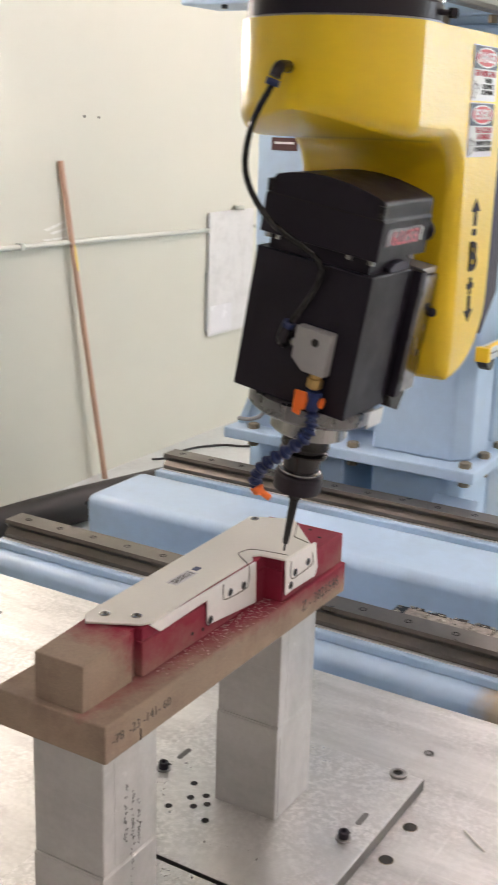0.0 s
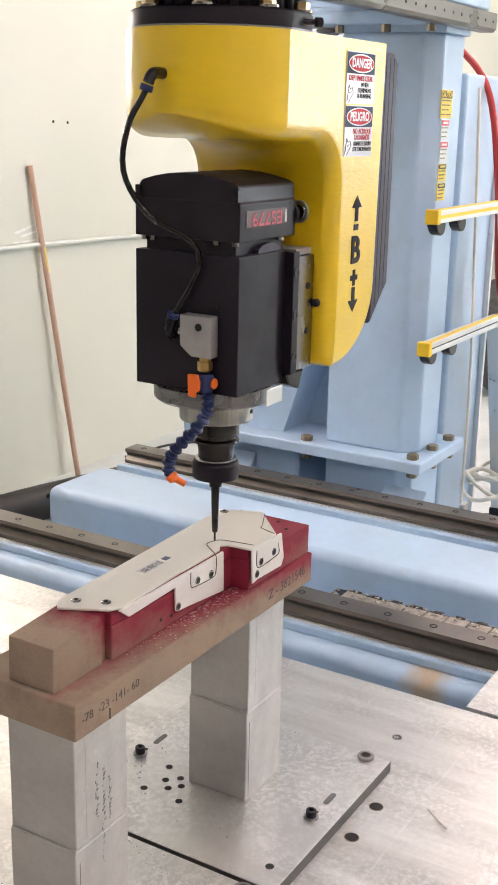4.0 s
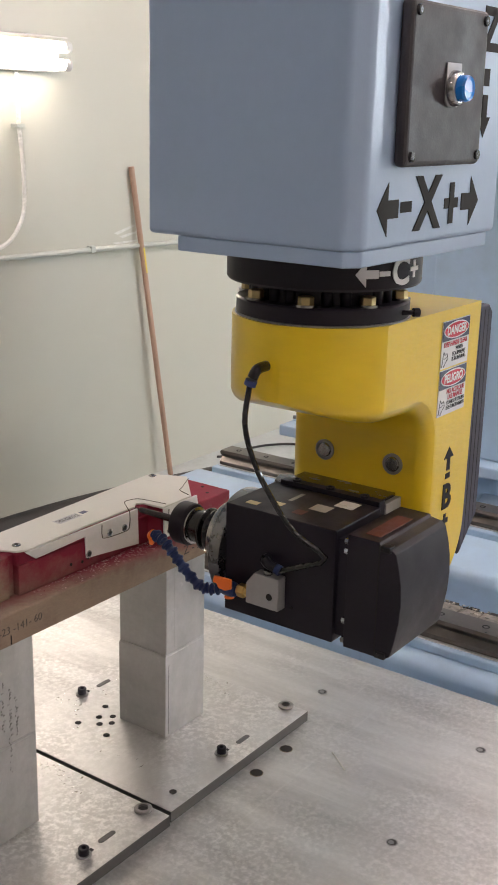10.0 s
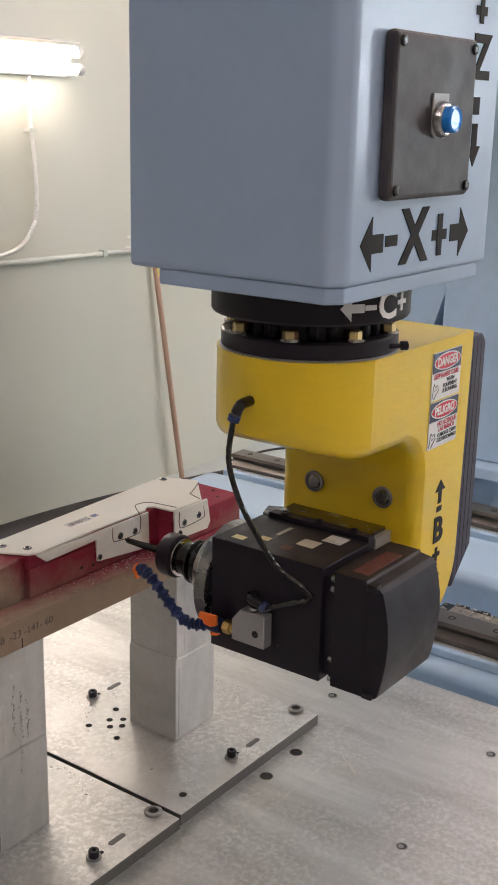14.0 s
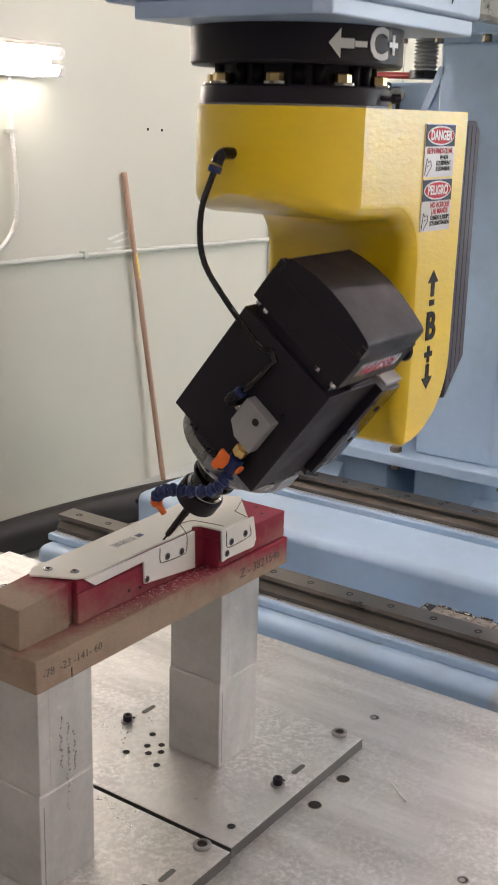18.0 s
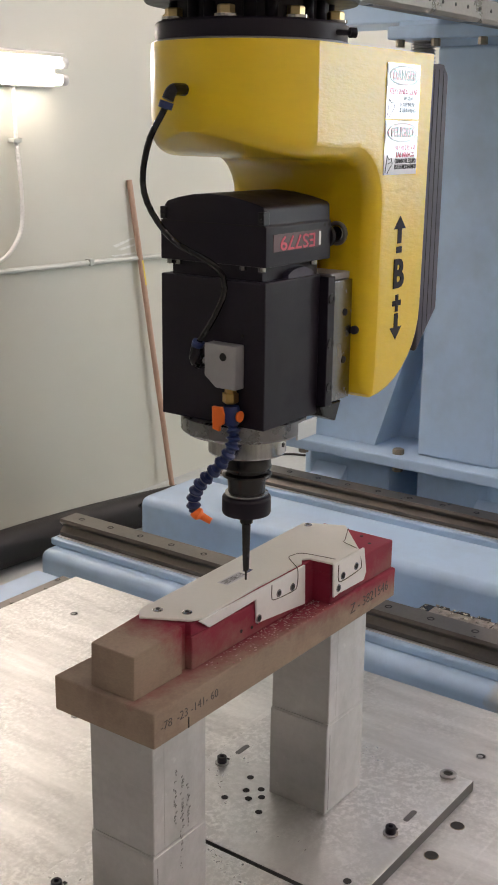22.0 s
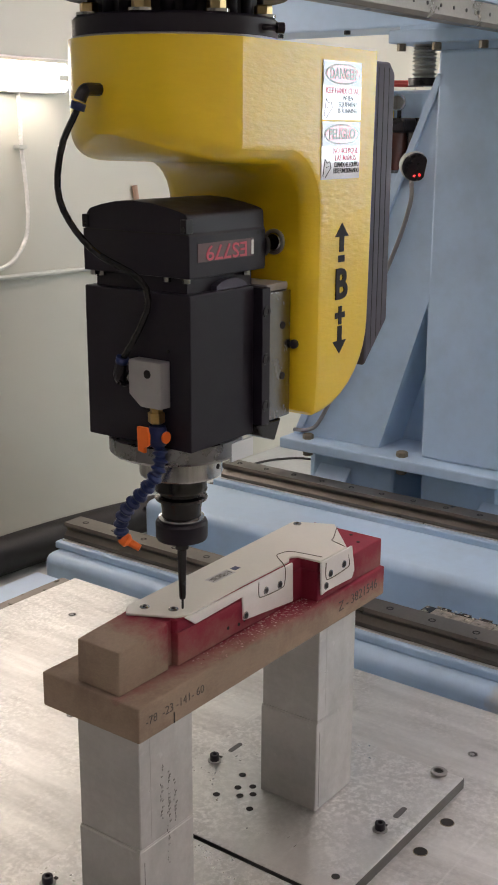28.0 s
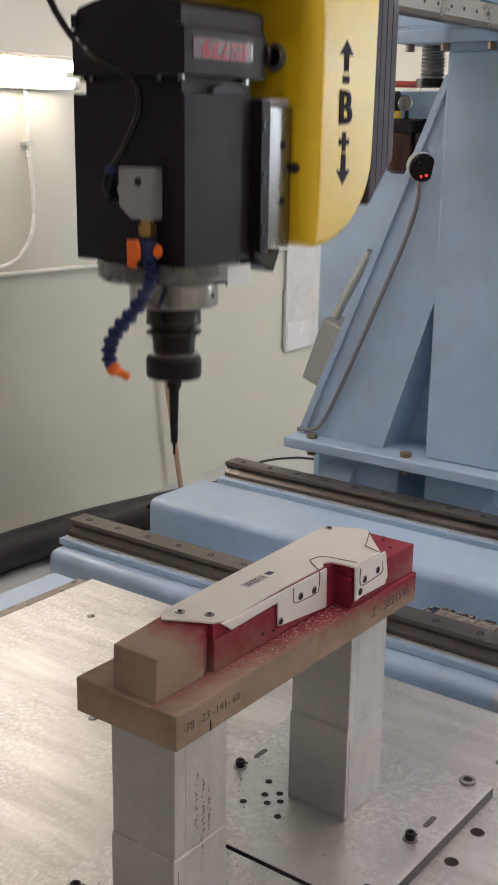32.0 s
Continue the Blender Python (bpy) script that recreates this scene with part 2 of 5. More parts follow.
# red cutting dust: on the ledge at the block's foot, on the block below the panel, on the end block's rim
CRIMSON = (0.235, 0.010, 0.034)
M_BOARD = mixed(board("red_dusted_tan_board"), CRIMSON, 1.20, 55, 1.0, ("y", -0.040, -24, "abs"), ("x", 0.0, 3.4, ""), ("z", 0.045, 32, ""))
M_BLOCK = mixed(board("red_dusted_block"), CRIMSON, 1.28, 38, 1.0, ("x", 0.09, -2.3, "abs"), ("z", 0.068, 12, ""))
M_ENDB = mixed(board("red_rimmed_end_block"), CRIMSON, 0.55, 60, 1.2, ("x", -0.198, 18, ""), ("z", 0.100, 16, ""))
M_WORNB = mixed(mat("worn_blue_machine_paint", (0.435, 0.585, 0.755), 0.42, vary=0.06, scale=3, fine=40, bump=0.12, bump_scale=120,
                    stain=(0.30, 0.36, 0.42), stain_amount=0.35, stain_scale=4, coat=0.25, coat_rough=0.25), (0.50, 0.40, 0.28), 1.25, 22, 1.6, ("y", 0.995, -22, "abs"))


def worn_metal(name, color, rough, speck, speck_scale, band, bump):
    """Scratched, speckled aluminium: pale flecks with the metal's glitter put into their colour, sanding bands, two
    sets of fine scratches.
    """
    m = mat(name, color, rough, 0.76, vary=0.10, scale=3.0, fine=130, rough_vary=0.05)
    nt = m.node_tree
    link = nt.links.new
    b = nt.nodes["Principled BSDF"]
    old_c = b.inputs["Base Color"].links[0].from_socket
    old_r = b.inputs["Roughness"].links[0].from_socket
    tc = nt.nodes.new("ShaderNodeTexCoord")

    def noise(scale, stretch, turn, lo, hi, out_lo, out_hi, detail=4.0):
        mp = nt.nodes.new("ShaderNodeMapping")
        mp.inputs["Scale"].default_value = stretch
        mp.inputs["Rotation"].default_value = (0, 0, radians(turn))
        link(tc.outputs["Object"], mp.inputs["Vector"])
        n = nt.nodes.new("ShaderNodeTexNoise")
        n.inputs["Scale"].default_value, n.inputs["Detail"].default_value, n.inputs["Roughness"].default_value = scale, detail, 0.65
        link(mp.outputs[0], n.inputs["Vector"])
        r = nt.nodes.new("ShaderNodeMapRange")
        for k, v in enumerate((lo, hi, out_lo, out_hi)):
            r.inputs[k + 1].default_value = v
        link(n.outputs[0], r.inputs[0])
        return r.outputs[0]

    def op(kind, a, c):
        n = nt.nodes.new("ShaderNodeMath")
        n.operation = kind
        link(a, n.inputs[0])
        if isinstance(c, float):
            n.inputs[1].default_value = c
        else:
            link(c, n.inputs[1])
        return n.outputs[0]

    flecks = noise(speck_scale, (1, 1, 1), 0, 0.44, 0.64, -speck, speck, 5.0)
    bands = noise(9.0, (2.2, 0.35, 1), 8, 0.3, 0.7, -band, band, 5.0)
    patch = noise(5.0, (1, 1, 1), 0, 0.40, 0.62, 0.12, 1.0, 3.0)
    scratch = op("ADD", noise(60.0, (1, 0.03, 1), 35, 0.64, 0.74, 0.0, 0.16), noise(50.0, (0.03, 1, 1), 12, 0.65, 0.75, 0.0, 0.14))
    total = op("ADD", op("ADD", op("MULTIPLY", flecks, patch), bands), scratch)
    sc = nt.nodes.new("ShaderNodeVectorMath")
    sc.operation = "SCALE"
    link(old_c, sc.inputs[0])
    link(op("ADD", total, 1.0), sc.inputs["Scale"])
    link(sc.outputs[0], b.inputs["Base Color"])
    link(op("SUBTRACT", old_r, op("MULTIPLY", total, 0.30)), b.inputs["Roughness"])
    hgt = op("ADD", op("MULTIPLY", flecks, patch), noise(420.0, (1, 1, 1), 0, 0.3, 0.7, 0.0, 0.4))
    bp = nt.nodes.new("ShaderNodeBump")
    bp.inputs["Strength"].default_value, bp.inputs["Distance"].default_value = bump, 0.002
    link(hgt, bp.inputs["Height"])
    link(bp.outputs[0], b.inputs["Normal"])
    return m


M_ALU = worn_metal("milled_aluminium", (0.47, 0.47, 0.465), 0.36, 0.04, 60.0, 0.15, 0.06)
# Darker than the plate tops: the sides' dim reflection is put into this colour.
M_EDGE = mat("darkened_aluminium", (0.12, 0.117, 0.115), 0.5, 0.7, vary=0.15, scale=20, fine=200)
M_PLATE = worn_metal("ground_aluminium_plate", (0.605, 0.602, 0.590), 0.32, 0.18, 125.0, 0.05, 0.24)
M_TABLE = worn_metal("worn_table_aluminium", (0.59, 0.586, 0.570), 0.37, 0.15, 115.0, 0.19, 0.20)


# ---- mesh helpers ----
def merged(bm, other):
    me = bpy.data.meshes.new("tmp")
    other.to_mesh(me)
    other.free()
    bm.from_mesh(me)
    bpy.data.meshes.remove(me)
    return bm


def bevel(bm, width, segments=2, keep=None):
    if width > 0:
        edges = [e for e in bm.edges if (keep is None or keep(e)) and len(e.link_faces) == 2 and e.calc_face_angle(0) > 0.5]
        bmesh.ops.bevel(bm, geom=edges, offset=width, segments=segments, profile=0.5, affect="EDGES", clamp_overlap=True)
    return bm


def box(x0, x1, y0, y1, z0, z1, r=0.0, seg=2):
    bm = bmesh.new()
    bmesh.ops.create_cube(bm, size=1)
    for v in bm.verts:
        v.co = Vector((x0 + (v.co.x + 0.5) * (x1 - x0), y0 + (v.co.y + 0.5) * (y1 - y0), z0 + (v.co.z + 0.5) * (z1 - z0)))
    return bevel(bm, r, seg)


def prism(pts, axis, a, b, r=0.0, seg=2, keep=None):
    """A polygon, in the two other axes, drawn out from a to b."""
    bm = bmesh.new()

    def place(p, c):
        q = list(p)
        q.insert("xyz".index(axis), c)
        return bm.verts.new(q)

    lo, hi = [place(p, a) for p in pts], [place(p, b) for p in pts]
    n = len(pts)
    bm.faces.new(lo), bm.faces.new(hi)
    for i in range(n):
        bm.faces.new((lo[i], lo[(i + 1) % n], hi[(i + 1) % n], hi[i]))
    bmesh.ops.recalc_face_normals(bm, faces=bm.faces)
    return bevel(bm, r, seg, keep)


def lathe(profile, centre, n=32, smooth=True):
    """(radius, height) pairs turned about a vertical axis through the centre."""
    bm = bmesh.new()
    rings = []
    for r, z in profile:
        rings.append([bm.verts.new((centre[0] + r * math.cos(2 * math.pi * i / n), centre[1] + r * math.sin(2 * math.pi * i / n), centre[2] + z)) for i in range(n)])
    for a, b in zip(rings, rings[1:]):
        for i in range(n):
            bm.faces.new((a[i], a[(i + 1) % n], b[(i + 1) % n], b[i]))
    bm.faces.new(rings[0][::-1]), bm.faces.new(rings[-1])
    bmesh.ops.recalc_face_normals(bm, faces=bm.faces)
    if smooth:
        for f in bm.faces:
            f.smooth = len(f.verts) == 4
    return bm


def turned(profile, start, way, n=24):
    """(radius, distance) pairs turned about an axis from start along way."""
    bm = lathe(profile, (0, 0, 0), n)
    q = Vector((0, 0, 1)).rotation_difference(Vector(way).normalized()).to_matrix().to_4x4()
    bmesh.ops.transform(bm, matrix=Matrix.Translation(start) @ q, verts=bm.verts)
    return bm


def rod(p, q, r, n=16):
    d = Vector(q) - Vector(p)
    return turned([(r, 0), (r, d.length)], p, d, n)


def smooth_points(pts, steps=6):
    """A rounded line through the points."""
    ps = [Vector(p) for p in pts]
    ps = [2 * ps[0] - ps[1]] + ps + [2 * ps[-1] - ps[-2]]
    out = []
    for i in range(1, len(ps) - 2):
        for k in range(steps):
            t = k / steps
            a, b, c, d = ps[i - 1], ps[i], ps[i + 1], ps[i + 2]
            out.append(0.5 * ((2 * b) + (c - a) * t + (2 * a - 5 * b + 4 * c - d) * t * t + (3 * b - a - 3 * c + d) * t ** 3))
    return out + [ps[-2]]


def tube(pts, r, n=12, steps=6, ribs=0.0):
    ps = smooth_points(pts, steps)
    bm = bmesh.new()
    rings = []
    up = Vector((0.31, 0.17, 0.93))
    for i, p in enumerate(ps):
        d = (ps[min(i + 1, len(ps) - 1)] - ps[max(i - 1, 0)]).normalized()
        s = d.cross(up).normalized()
        t = s.cross(d)
        rad = r * (1 - ribs * (i % 2))
        rings.append([bm.verts.new(p + rad * (math.cos(a) * s + math.sin(a) * t)) for a in (2 * math.pi * k / n for k in range(n))])
    for a, b in zip(rings, rings[1:]):
        for i in range(n):
            bm.faces.new((a[i], a[(i + 1) % n], b[(i + 1) % n], b[i])).smooth = True
    bm.faces.new(rings[0][::-1]), bm.faces.new(rings[-1])
    bmesh.ops.recalc_face_normals(bm, faces=bm.faces)
    return bm


def hexagon(x, y, z, r, h):
    return lathe([(r, 0), (r, h * 0.85), (r * 0.88, h)], (x, y, z), 6, smooth=False)


def socket_screw(x, y, z, r, h):
    """A cap screw: a knurled head with a hexagonal hollow."""
    bm = lathe([(r * 0.98, 0), (r, h * 0.1), (r, h * 0.9), (r * 0.9, h), (r * 0.52, h), (r * 0.5, h * 0.45), (0.0005, h * 0.4)], (x, y, z), 18)
    return bm


def thing(name, at, label, category, group="", kind=""):
    ob = new(name)
    ob.location = at
    ob.empty_display_size = 0.05
    return tagged(ob, label, category, group, kind)


def root_of(ob):
    while ob.parent:
        ob = ob.parent
    return ob


def crease(bm, angle=0.42):
    """Edges sharper than the angle stay sharp under smooth shading."""
    for e in bm.edges:
        if len(e.link_faces) == 2 and e.calc_face_angle(0) > angle:
            e.smooth = False


def part(name, bm, material, parent, label="", soft=False):
    """A bmesh in place, linked as one mesh under a thing or a part. soft: bevels shade round, flat faces stay flat."""
    crease(bm, 0.6 if soft else 0.42)
    if soft:
        for f in bm.faces:
            f.smooth = True
    at = root_of(parent).location
    bmesh.ops.translate(bm, vec=-Vector(at), verts=bm.verts)
    me = bpy.data.meshes.new(name)
    bm.to_mesh(me)
    bm.free()
    me.materials.append(material)
    ob = new(name, me)
    ob.parent = parent
    if soft:
        wn = ob.modifiers.new("weighted normals", "WEIGHTED_NORMAL")
        wn.keep_sharp, wn.weight = True, 100
    return tagged(ob, label)


def solid(name, bm, material, label, category, group="", kind=""):
    """A thing that is a single mesh; its origin lies in its middle, at its foot."""
    co = [v.co for v in bm.verts]
    at = Vector(((min(c.x for c in co) + max(c.x for c in co)) / 2, (min(c.y for c in co) + max(c.y for c in co)) / 2, min(c.z for c in co)))
    bmesh.ops.translate(bm, vec=-at, verts=bm.verts)
    me = bpy.data.meshes.new(name)
    bm.to_mesh(me)
    bm.free()
    me.materials.append(material)
    ob = new(name, me)
    ob.location = at
    return tagged(ob, label, category, group, kind)


def lettering(text, size, m, depth=0.0006, bold=0.0, wide=1.0):
    """Letters as a bmesh, set by the pose m: x along the line, y up, z out of the face."""
    cu = bpy.data.curves.new("letters", "FONT")
    cu.body, cu.size, cu.extrude, cu.align_x, cu.align_y = text, size, depth, "CENTER", "CENTER"
    cu.resolution_u = 3
    cu.offset = bold
    ob = bpy.data.objects.new("letters", cu)
    me = bpy.data.meshes.new_from_object(ob)
    bm = bmesh.new()
    bm.from_mesh(me)
    bpy.data.meshes.remove(me), bpy.data.objects.remove(ob), bpy.data.curves.remove(cu)
    bmesh.ops.transform(bm, matrix=m @ Matrix.Diagonal((wide, 1, 1, 1)), verts=bm.verts)
    return bm


def flat_shape(pts, m, depth=0.0008):
    bm = prism(pts, "z", 0, depth)
    bmesh.ops.transform(bm, matrix=m, verts=bm.verts)
    return bm


def arrow_shape(length, head, wide, thin):
    """An arrow that points along +x, its middle at the origin."""
    a, b = -length / 2, length / 2
    return [(a, -thin / 2), (b - head, -thin / 2), (b - head, -wide / 2), (b, 0), (b - head, wide / 2), (b - head, thin / 2), (a, thin / 2)]


def facing_front(x, y, z, turn=0):
    """The pose of a sign on a face that looks to -y: x to the right, z up."""
    return pose(x, y, z, 90, 0, 0) @ pose(0, 0, 0, 0, 0, turn)


def facing_side(x, y, z, turn=0):
    """The pose of a sign on a face that looks to -x."""
    return pose(x, y, z, 90, 0, -90) @ pose(0, 0, 0, 0, 0, turn)


# ---- the room ----
solid("floor", box(-7.0, 9.0, -2.8, 3.16, -0.2, 0.0), M_FLOOR, "grey painted concrete workshop floor", "floor", kind="structure")
wall_north = solid("wall_north", box(-7.0, 9.0, 3.16, 3.3, -0.2, 3.6), M_WALL, "pale green glossy sheeted workshop wall", "wall", kind="structure")
solid("wall_east", box(9.0, 9.15, -2.8, 3.3, -0.2, 3.6), M_WALL, "pale cream workshop wall far behind the machine", "wall", kind="structure")
# South and west walls and ceiling are unseen, their distances chosen for the light.
solid("wall_south", box(-7.0, 9.0, -2.95, -2.8, -0.2, 3.6), M_WALL, "unseen pale workshop wall behind the camera", "wall", kind="structure")
solid("wall_west", box(-7.15, -7.0, -2.8, 3.3, -0.2, 3.6), M_WALL, "unseen pale workshop wall behind the camera", "wall", kind="structure")
solid("ceiling", box(-7.0, 9.0, -2.8, 3.16, 3.4, 3.6), M_CEIL, "unseen white workshop ceiling", "ceiling", kind="structure")


def ceiling_light(x, y, z, along):
    ob = thing("ceiling_light", (x, y, z), "unseen white twin-tube fluorescent ceiling light", "ceiling light", "workshop ceiling lights")
    lx, ly = (0.62, 0.09) if along == "x" else (0.09, 0.62)
    part("housing", box(x - lx, x + lx, y - ly, y + ly, z + 0.03, z + 0.09, 0.01), M_CEIL, ob)
    for s in (-0.045, 0.045):
        if along == "x":
            part("tube", rod((x - 0.6, y + s, z), (x + 0.6, y + s, z), 0.017, 10), M_CTUBE, ob, "glowing fluorescent tube")
        else:
            part("tube", rod((x + s, y - 0.6, z), (x + s, y + 0.6, z), 0.017, 10), M_CTUBE, ob, "glowing fluorescent tube")
    return ob


# Unseen lamps; those at x = -1.6 and 7.9 are added to brighten faces and table.
for lx, ly in ((-1.6, -1.6), (-1.6, 0.3), (-1.6, 2.2), (7.9, 1.3), (1.6, -1.6), (4.0, -1.6), (6.6, -1.6), (1.8, 0.5), (4.4, 0.5), (6.8, 0.5), (1.6, 1.8), (4.2, 1.8), (6.8, 1.8)):
    ceiling_light(lx, ly, 3.31, "x")

for x, z in ((3.655, 1.511), (3.745, 1.508)):
    part("screw_mark", turned([(0.006, 0), (0.006, 0.002)], (x, 3.1605, z), (0, -1, 0), 10), M_DSTEEL, wall_north)
part("wall_joint", box(5.842, 5.850, 3.157, 3.1605, 0.0, 3.4), M_GBOX, wall_north, "thin grey sheet joint")
for k, (x0, z0, x1, z1) in enumerate(((3.40, 1.083, 3.52, 1.110), (3.43, 1.068, 3.54, 1.083), (3.39, 1.045, 3.53, 1.047))):
    part("scuff", prism([(x0, z0), (x1, z1), (x1 + 0.01, z1 - 0.006), (x0 + 0.02, z0 - 0.008)], "y", 3.1594, 3.1606), M_SCUFF, wall_north, "pale scuff on the wall")

# ---- what leans, hangs and lies along the north wall ----
def wall_light(x0, x1, wall, out, z, label):
    """A twin-tube lamp on a wall at y = wall that looks along out, -1 or 1, with a hood over its tubes."""
    ob = thing("wall_light", ((x0 + x1) / 2, wall, z), label, "wall lamp", "fluorescent wall lamps")
    a, b = sorted((wall, wall + out * 0.05))
    part("housing", box(x0, x1, a, b, z - 0.055, z + 0.055, 0.01), M_CEIL, ob, "white metal lamp housing")
    part("hood", prism([(wall, z + 0.070), (wall + out * 0.115, z + 0.058), (wall + out * 0.115, z + 0.062), (wall, z + 0.074)], "x", x0, x1 - 0.025), M_CEIL, ob, "white sheet metal hood")
    y = wall + out * 0.085
    for dz in (-0.03, 0.03):
        part("tube", rod((x0 + 0.04, y, z + dz), (x1 - 0.02, y, z + dz), 0.019, 14), M_TUBE, ob, "glowing fluorescent tube")
        for x in (x0 + 0.01, x1 - 0.02):
            part("end_cap", rod((x, y, z + dz), (x + 0.03, y, z + dz), 0.021, 14), M_CEIL, ob)
            part("holder", box(x + 0.005, x + 0.025, min(y, b if out < 0 else a), max(y, a if out > 0 else b), z + dz - 0.012, z + dz + 0.012, 0.002), M_CEIL, ob)


wall_light(1.80, 3.065, 3.16, -1, 1.742, "glowing twin-tube fluorescent lamp on the pale wall")
win = thing("window_1", (7.0, -2.8, 1.3), "frosted workshop window glowing with daylight", "window", kind="structure")
part("window_frame", box(6.05, 7.95, -2.80, -2.76, 1.32, 1.37, 0.004), M_CEIL, win)
part("window_frame", box(6.05, 7.95, -2.80, -2.76, 2.40, 2.45, 0.004), M_CEIL, win)
for k in range(3):
    part("window_frame", box(6.05 + 0.925 * k, 6.10 + 0.925 * k, -2.80, -2.762, 1.37, 2.40, 0.004), M_CEIL, win)
for k in range(2):
    part("pane", box(6.10 + 0.925 * k, 6.05 + 0.925 * (k + 1), -2.798, -2.785, 1.37, 2.40), M_DAY, win, "frosted pane bright with daylight")

cd = thing("wall_conduit", (3.5, 3.14, 1.0), "thin grey electrical conduit along the wall", "conduit")
part("pipe", tube([(-2.9, 3.145, 1.045), (1.5, 3.145, 1.045), (3.2, 3.145, 1.03), (4.545, 3.145, 1.003)], 0.011, 10), M_COND, cd)
part("pipe", tube([(4.955, 3.145, 0.996), (5.5, 3.145, 0.985), (8.9, 3.145, 0.95)], 0.011, 10), M_COND, cd)
part("flexible_drop", tube([(2.878, 3.14, 1.70), (2.879, 3.137, 1.60), (2.880, 3.137, 1.50), (2.889, 3.137, 1.416), (2.897, 3.137, 1.285), (2.886, 3.137, 1.186), (2.837, 3.137, 1.114), (2.779, 3.137, 1.079), (2.70, 3.137, 1.066), (2.60, 3.137, 1.066)], 0.0085, 10, 14, 0.22), M_DROP, cd, "ribbed white flexible conduit")
part("clip", box(2.862, 2.900, 3.126, 3.160, 1.493, 1.507, 0.002), M_COND, cd)
for x in (2.2, 3.25):
    part("clip", box(x - 0.012, x + 0.012, 3.131, 3.160, 1.018, 1.045, 0.002), M_COND, cd)

pole = thing("wooden_pole", (3.71, 3.10, 0.0), "thin wooden pole leaning on the pale wall", "pole")
part("shaft", tube([(3.690, 3.10, 0.0), (3.597, 3.124, 0.64), (3.492, 3.147, 1.342)], 0.0118, 12), M_WOOD, pole)
part("tape", tube([(3.558, 3.1332, 0.910), (3.550, 3.1350, 0.965), (3.542, 3.1367, 1.015)], 0.0124, 12), M_LYEL, pole, "band of yellow tape")
eb = thing("switch_box", (4.75, 3.15, 0.45), "grey steel switch box with a white label on the wall", "switch box")
part("body", box(4.555, 4.945, 3.148, 3.160, 0.493, 1.08, 0.002), M_SBOX, eb)
part("lid", box(4.550, 4.950, 3.142, 3.148, 0.488, 1.085, 0.002), M_SBOX, eb)
part("label", box(4.565, 4.755, 3.140, 3.142, 0.50, 0.635), M_LABEL, eb, "white printed label")
part("hinge", box(4.540, 4.5495, 3.146, 3.156, 0.51, 0.80, 0.001), M_GBOX, eb)
part("top_stub", lathe([(0.025, 0), (0.025, 0.02)], (4.80, 3.134, 1.085), 14), M_COND, eb)
hose_line = [(0.4, 2.95, 0.075), (1.6, 2.96, 0.075), (2.25, 2.955, 0.075), (2.7, 2.93, 0.075), (3.1, 2.86, 0.075), (3.6, 2.72, 0.075)]
solid("extraction_hose", tube(hose_line, 0.070, 20, 60, 0.07), M_HOSE, "black corrugated extraction hose lying along the wall", "hose")
solid("floor_cable", tube([(4.02, 3.09, 0.006), (4.08, 3.05, 0.006), (4.18, 3.06, 0.006), (4.31, 3.03, 0.006), (4.41, 2.96, 0.006), (4.6, 2.8, 0.006), (5.6, 2.9, 0.006)], 0.0055, 8), M_HOSE, "black cable on the concrete floor", "cable")


# ---- the machine's bed: three long blue beams with linear rails ----
def bed_beam(name, x0, x1, z1, y0, y1, label, material=M_BLUE):
    ob = thing(name, ((x0 + x1) / 2, (y0 + y1) / 2, 0), label, "machine beam", "blue bed beams")
    part("beam", box(x0, x1, y0, y1, 0.0, z1, 0.028, 4), material, ob, soft=True)
    return ob


def linear_rail(parent, x, z, y0, y1, w=0.034):
    prof = [(x - w, z), (x + w, z), (x + w, z + 0.012), (x + w * 0.62, z + 0.026), (x + w, z + 0.040), (x + w * 0.9, z + 0.048),
            (x - w * 0.9, z + 0.048), (x - w, z + 0.040), (x - w * 0.62, z + 0.026), (x - w, z + 0.012)]
    r = part("rail", prism([(a, b) for a, b in prof], "y", y0, y1), M_RAIL, parent, "worn steel linear rail")
    n = int((y1 - y0) / 0.105)
    for i in range(min(n, 34)):
        y = y1 - 0.05 - 0.105 * i
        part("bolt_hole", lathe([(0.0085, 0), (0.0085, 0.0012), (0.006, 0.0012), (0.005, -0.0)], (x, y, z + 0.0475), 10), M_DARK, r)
    return r


near = bed_beam("near_rail_beam", 1.94, 2.19, 0.462, -2.6, 2.10, "light blue bed beam with a tan worn patch and a linear rail", M_WORNB)
part("rail_seat", box(1.985, 2.13, -2.6, 2.095, 0.462, 0.482, 0.004), M_BLUE, near)
linear_rail(near, 2.045, 0.482, -2.6, 2.085)
part("seat_edge", box(2.000, 2.0095, -2.6, 2.085, 0.4815, 0.4845, 0.0008), M_BAR, near, "bare bright edge of the rail seat")
cv = part("way_cover", box(2.095, 2.165, -2.6, 1.06, 0.482, 0.505, 0.003), M_DSTEEL, near, "dark way cover strewn with chips")
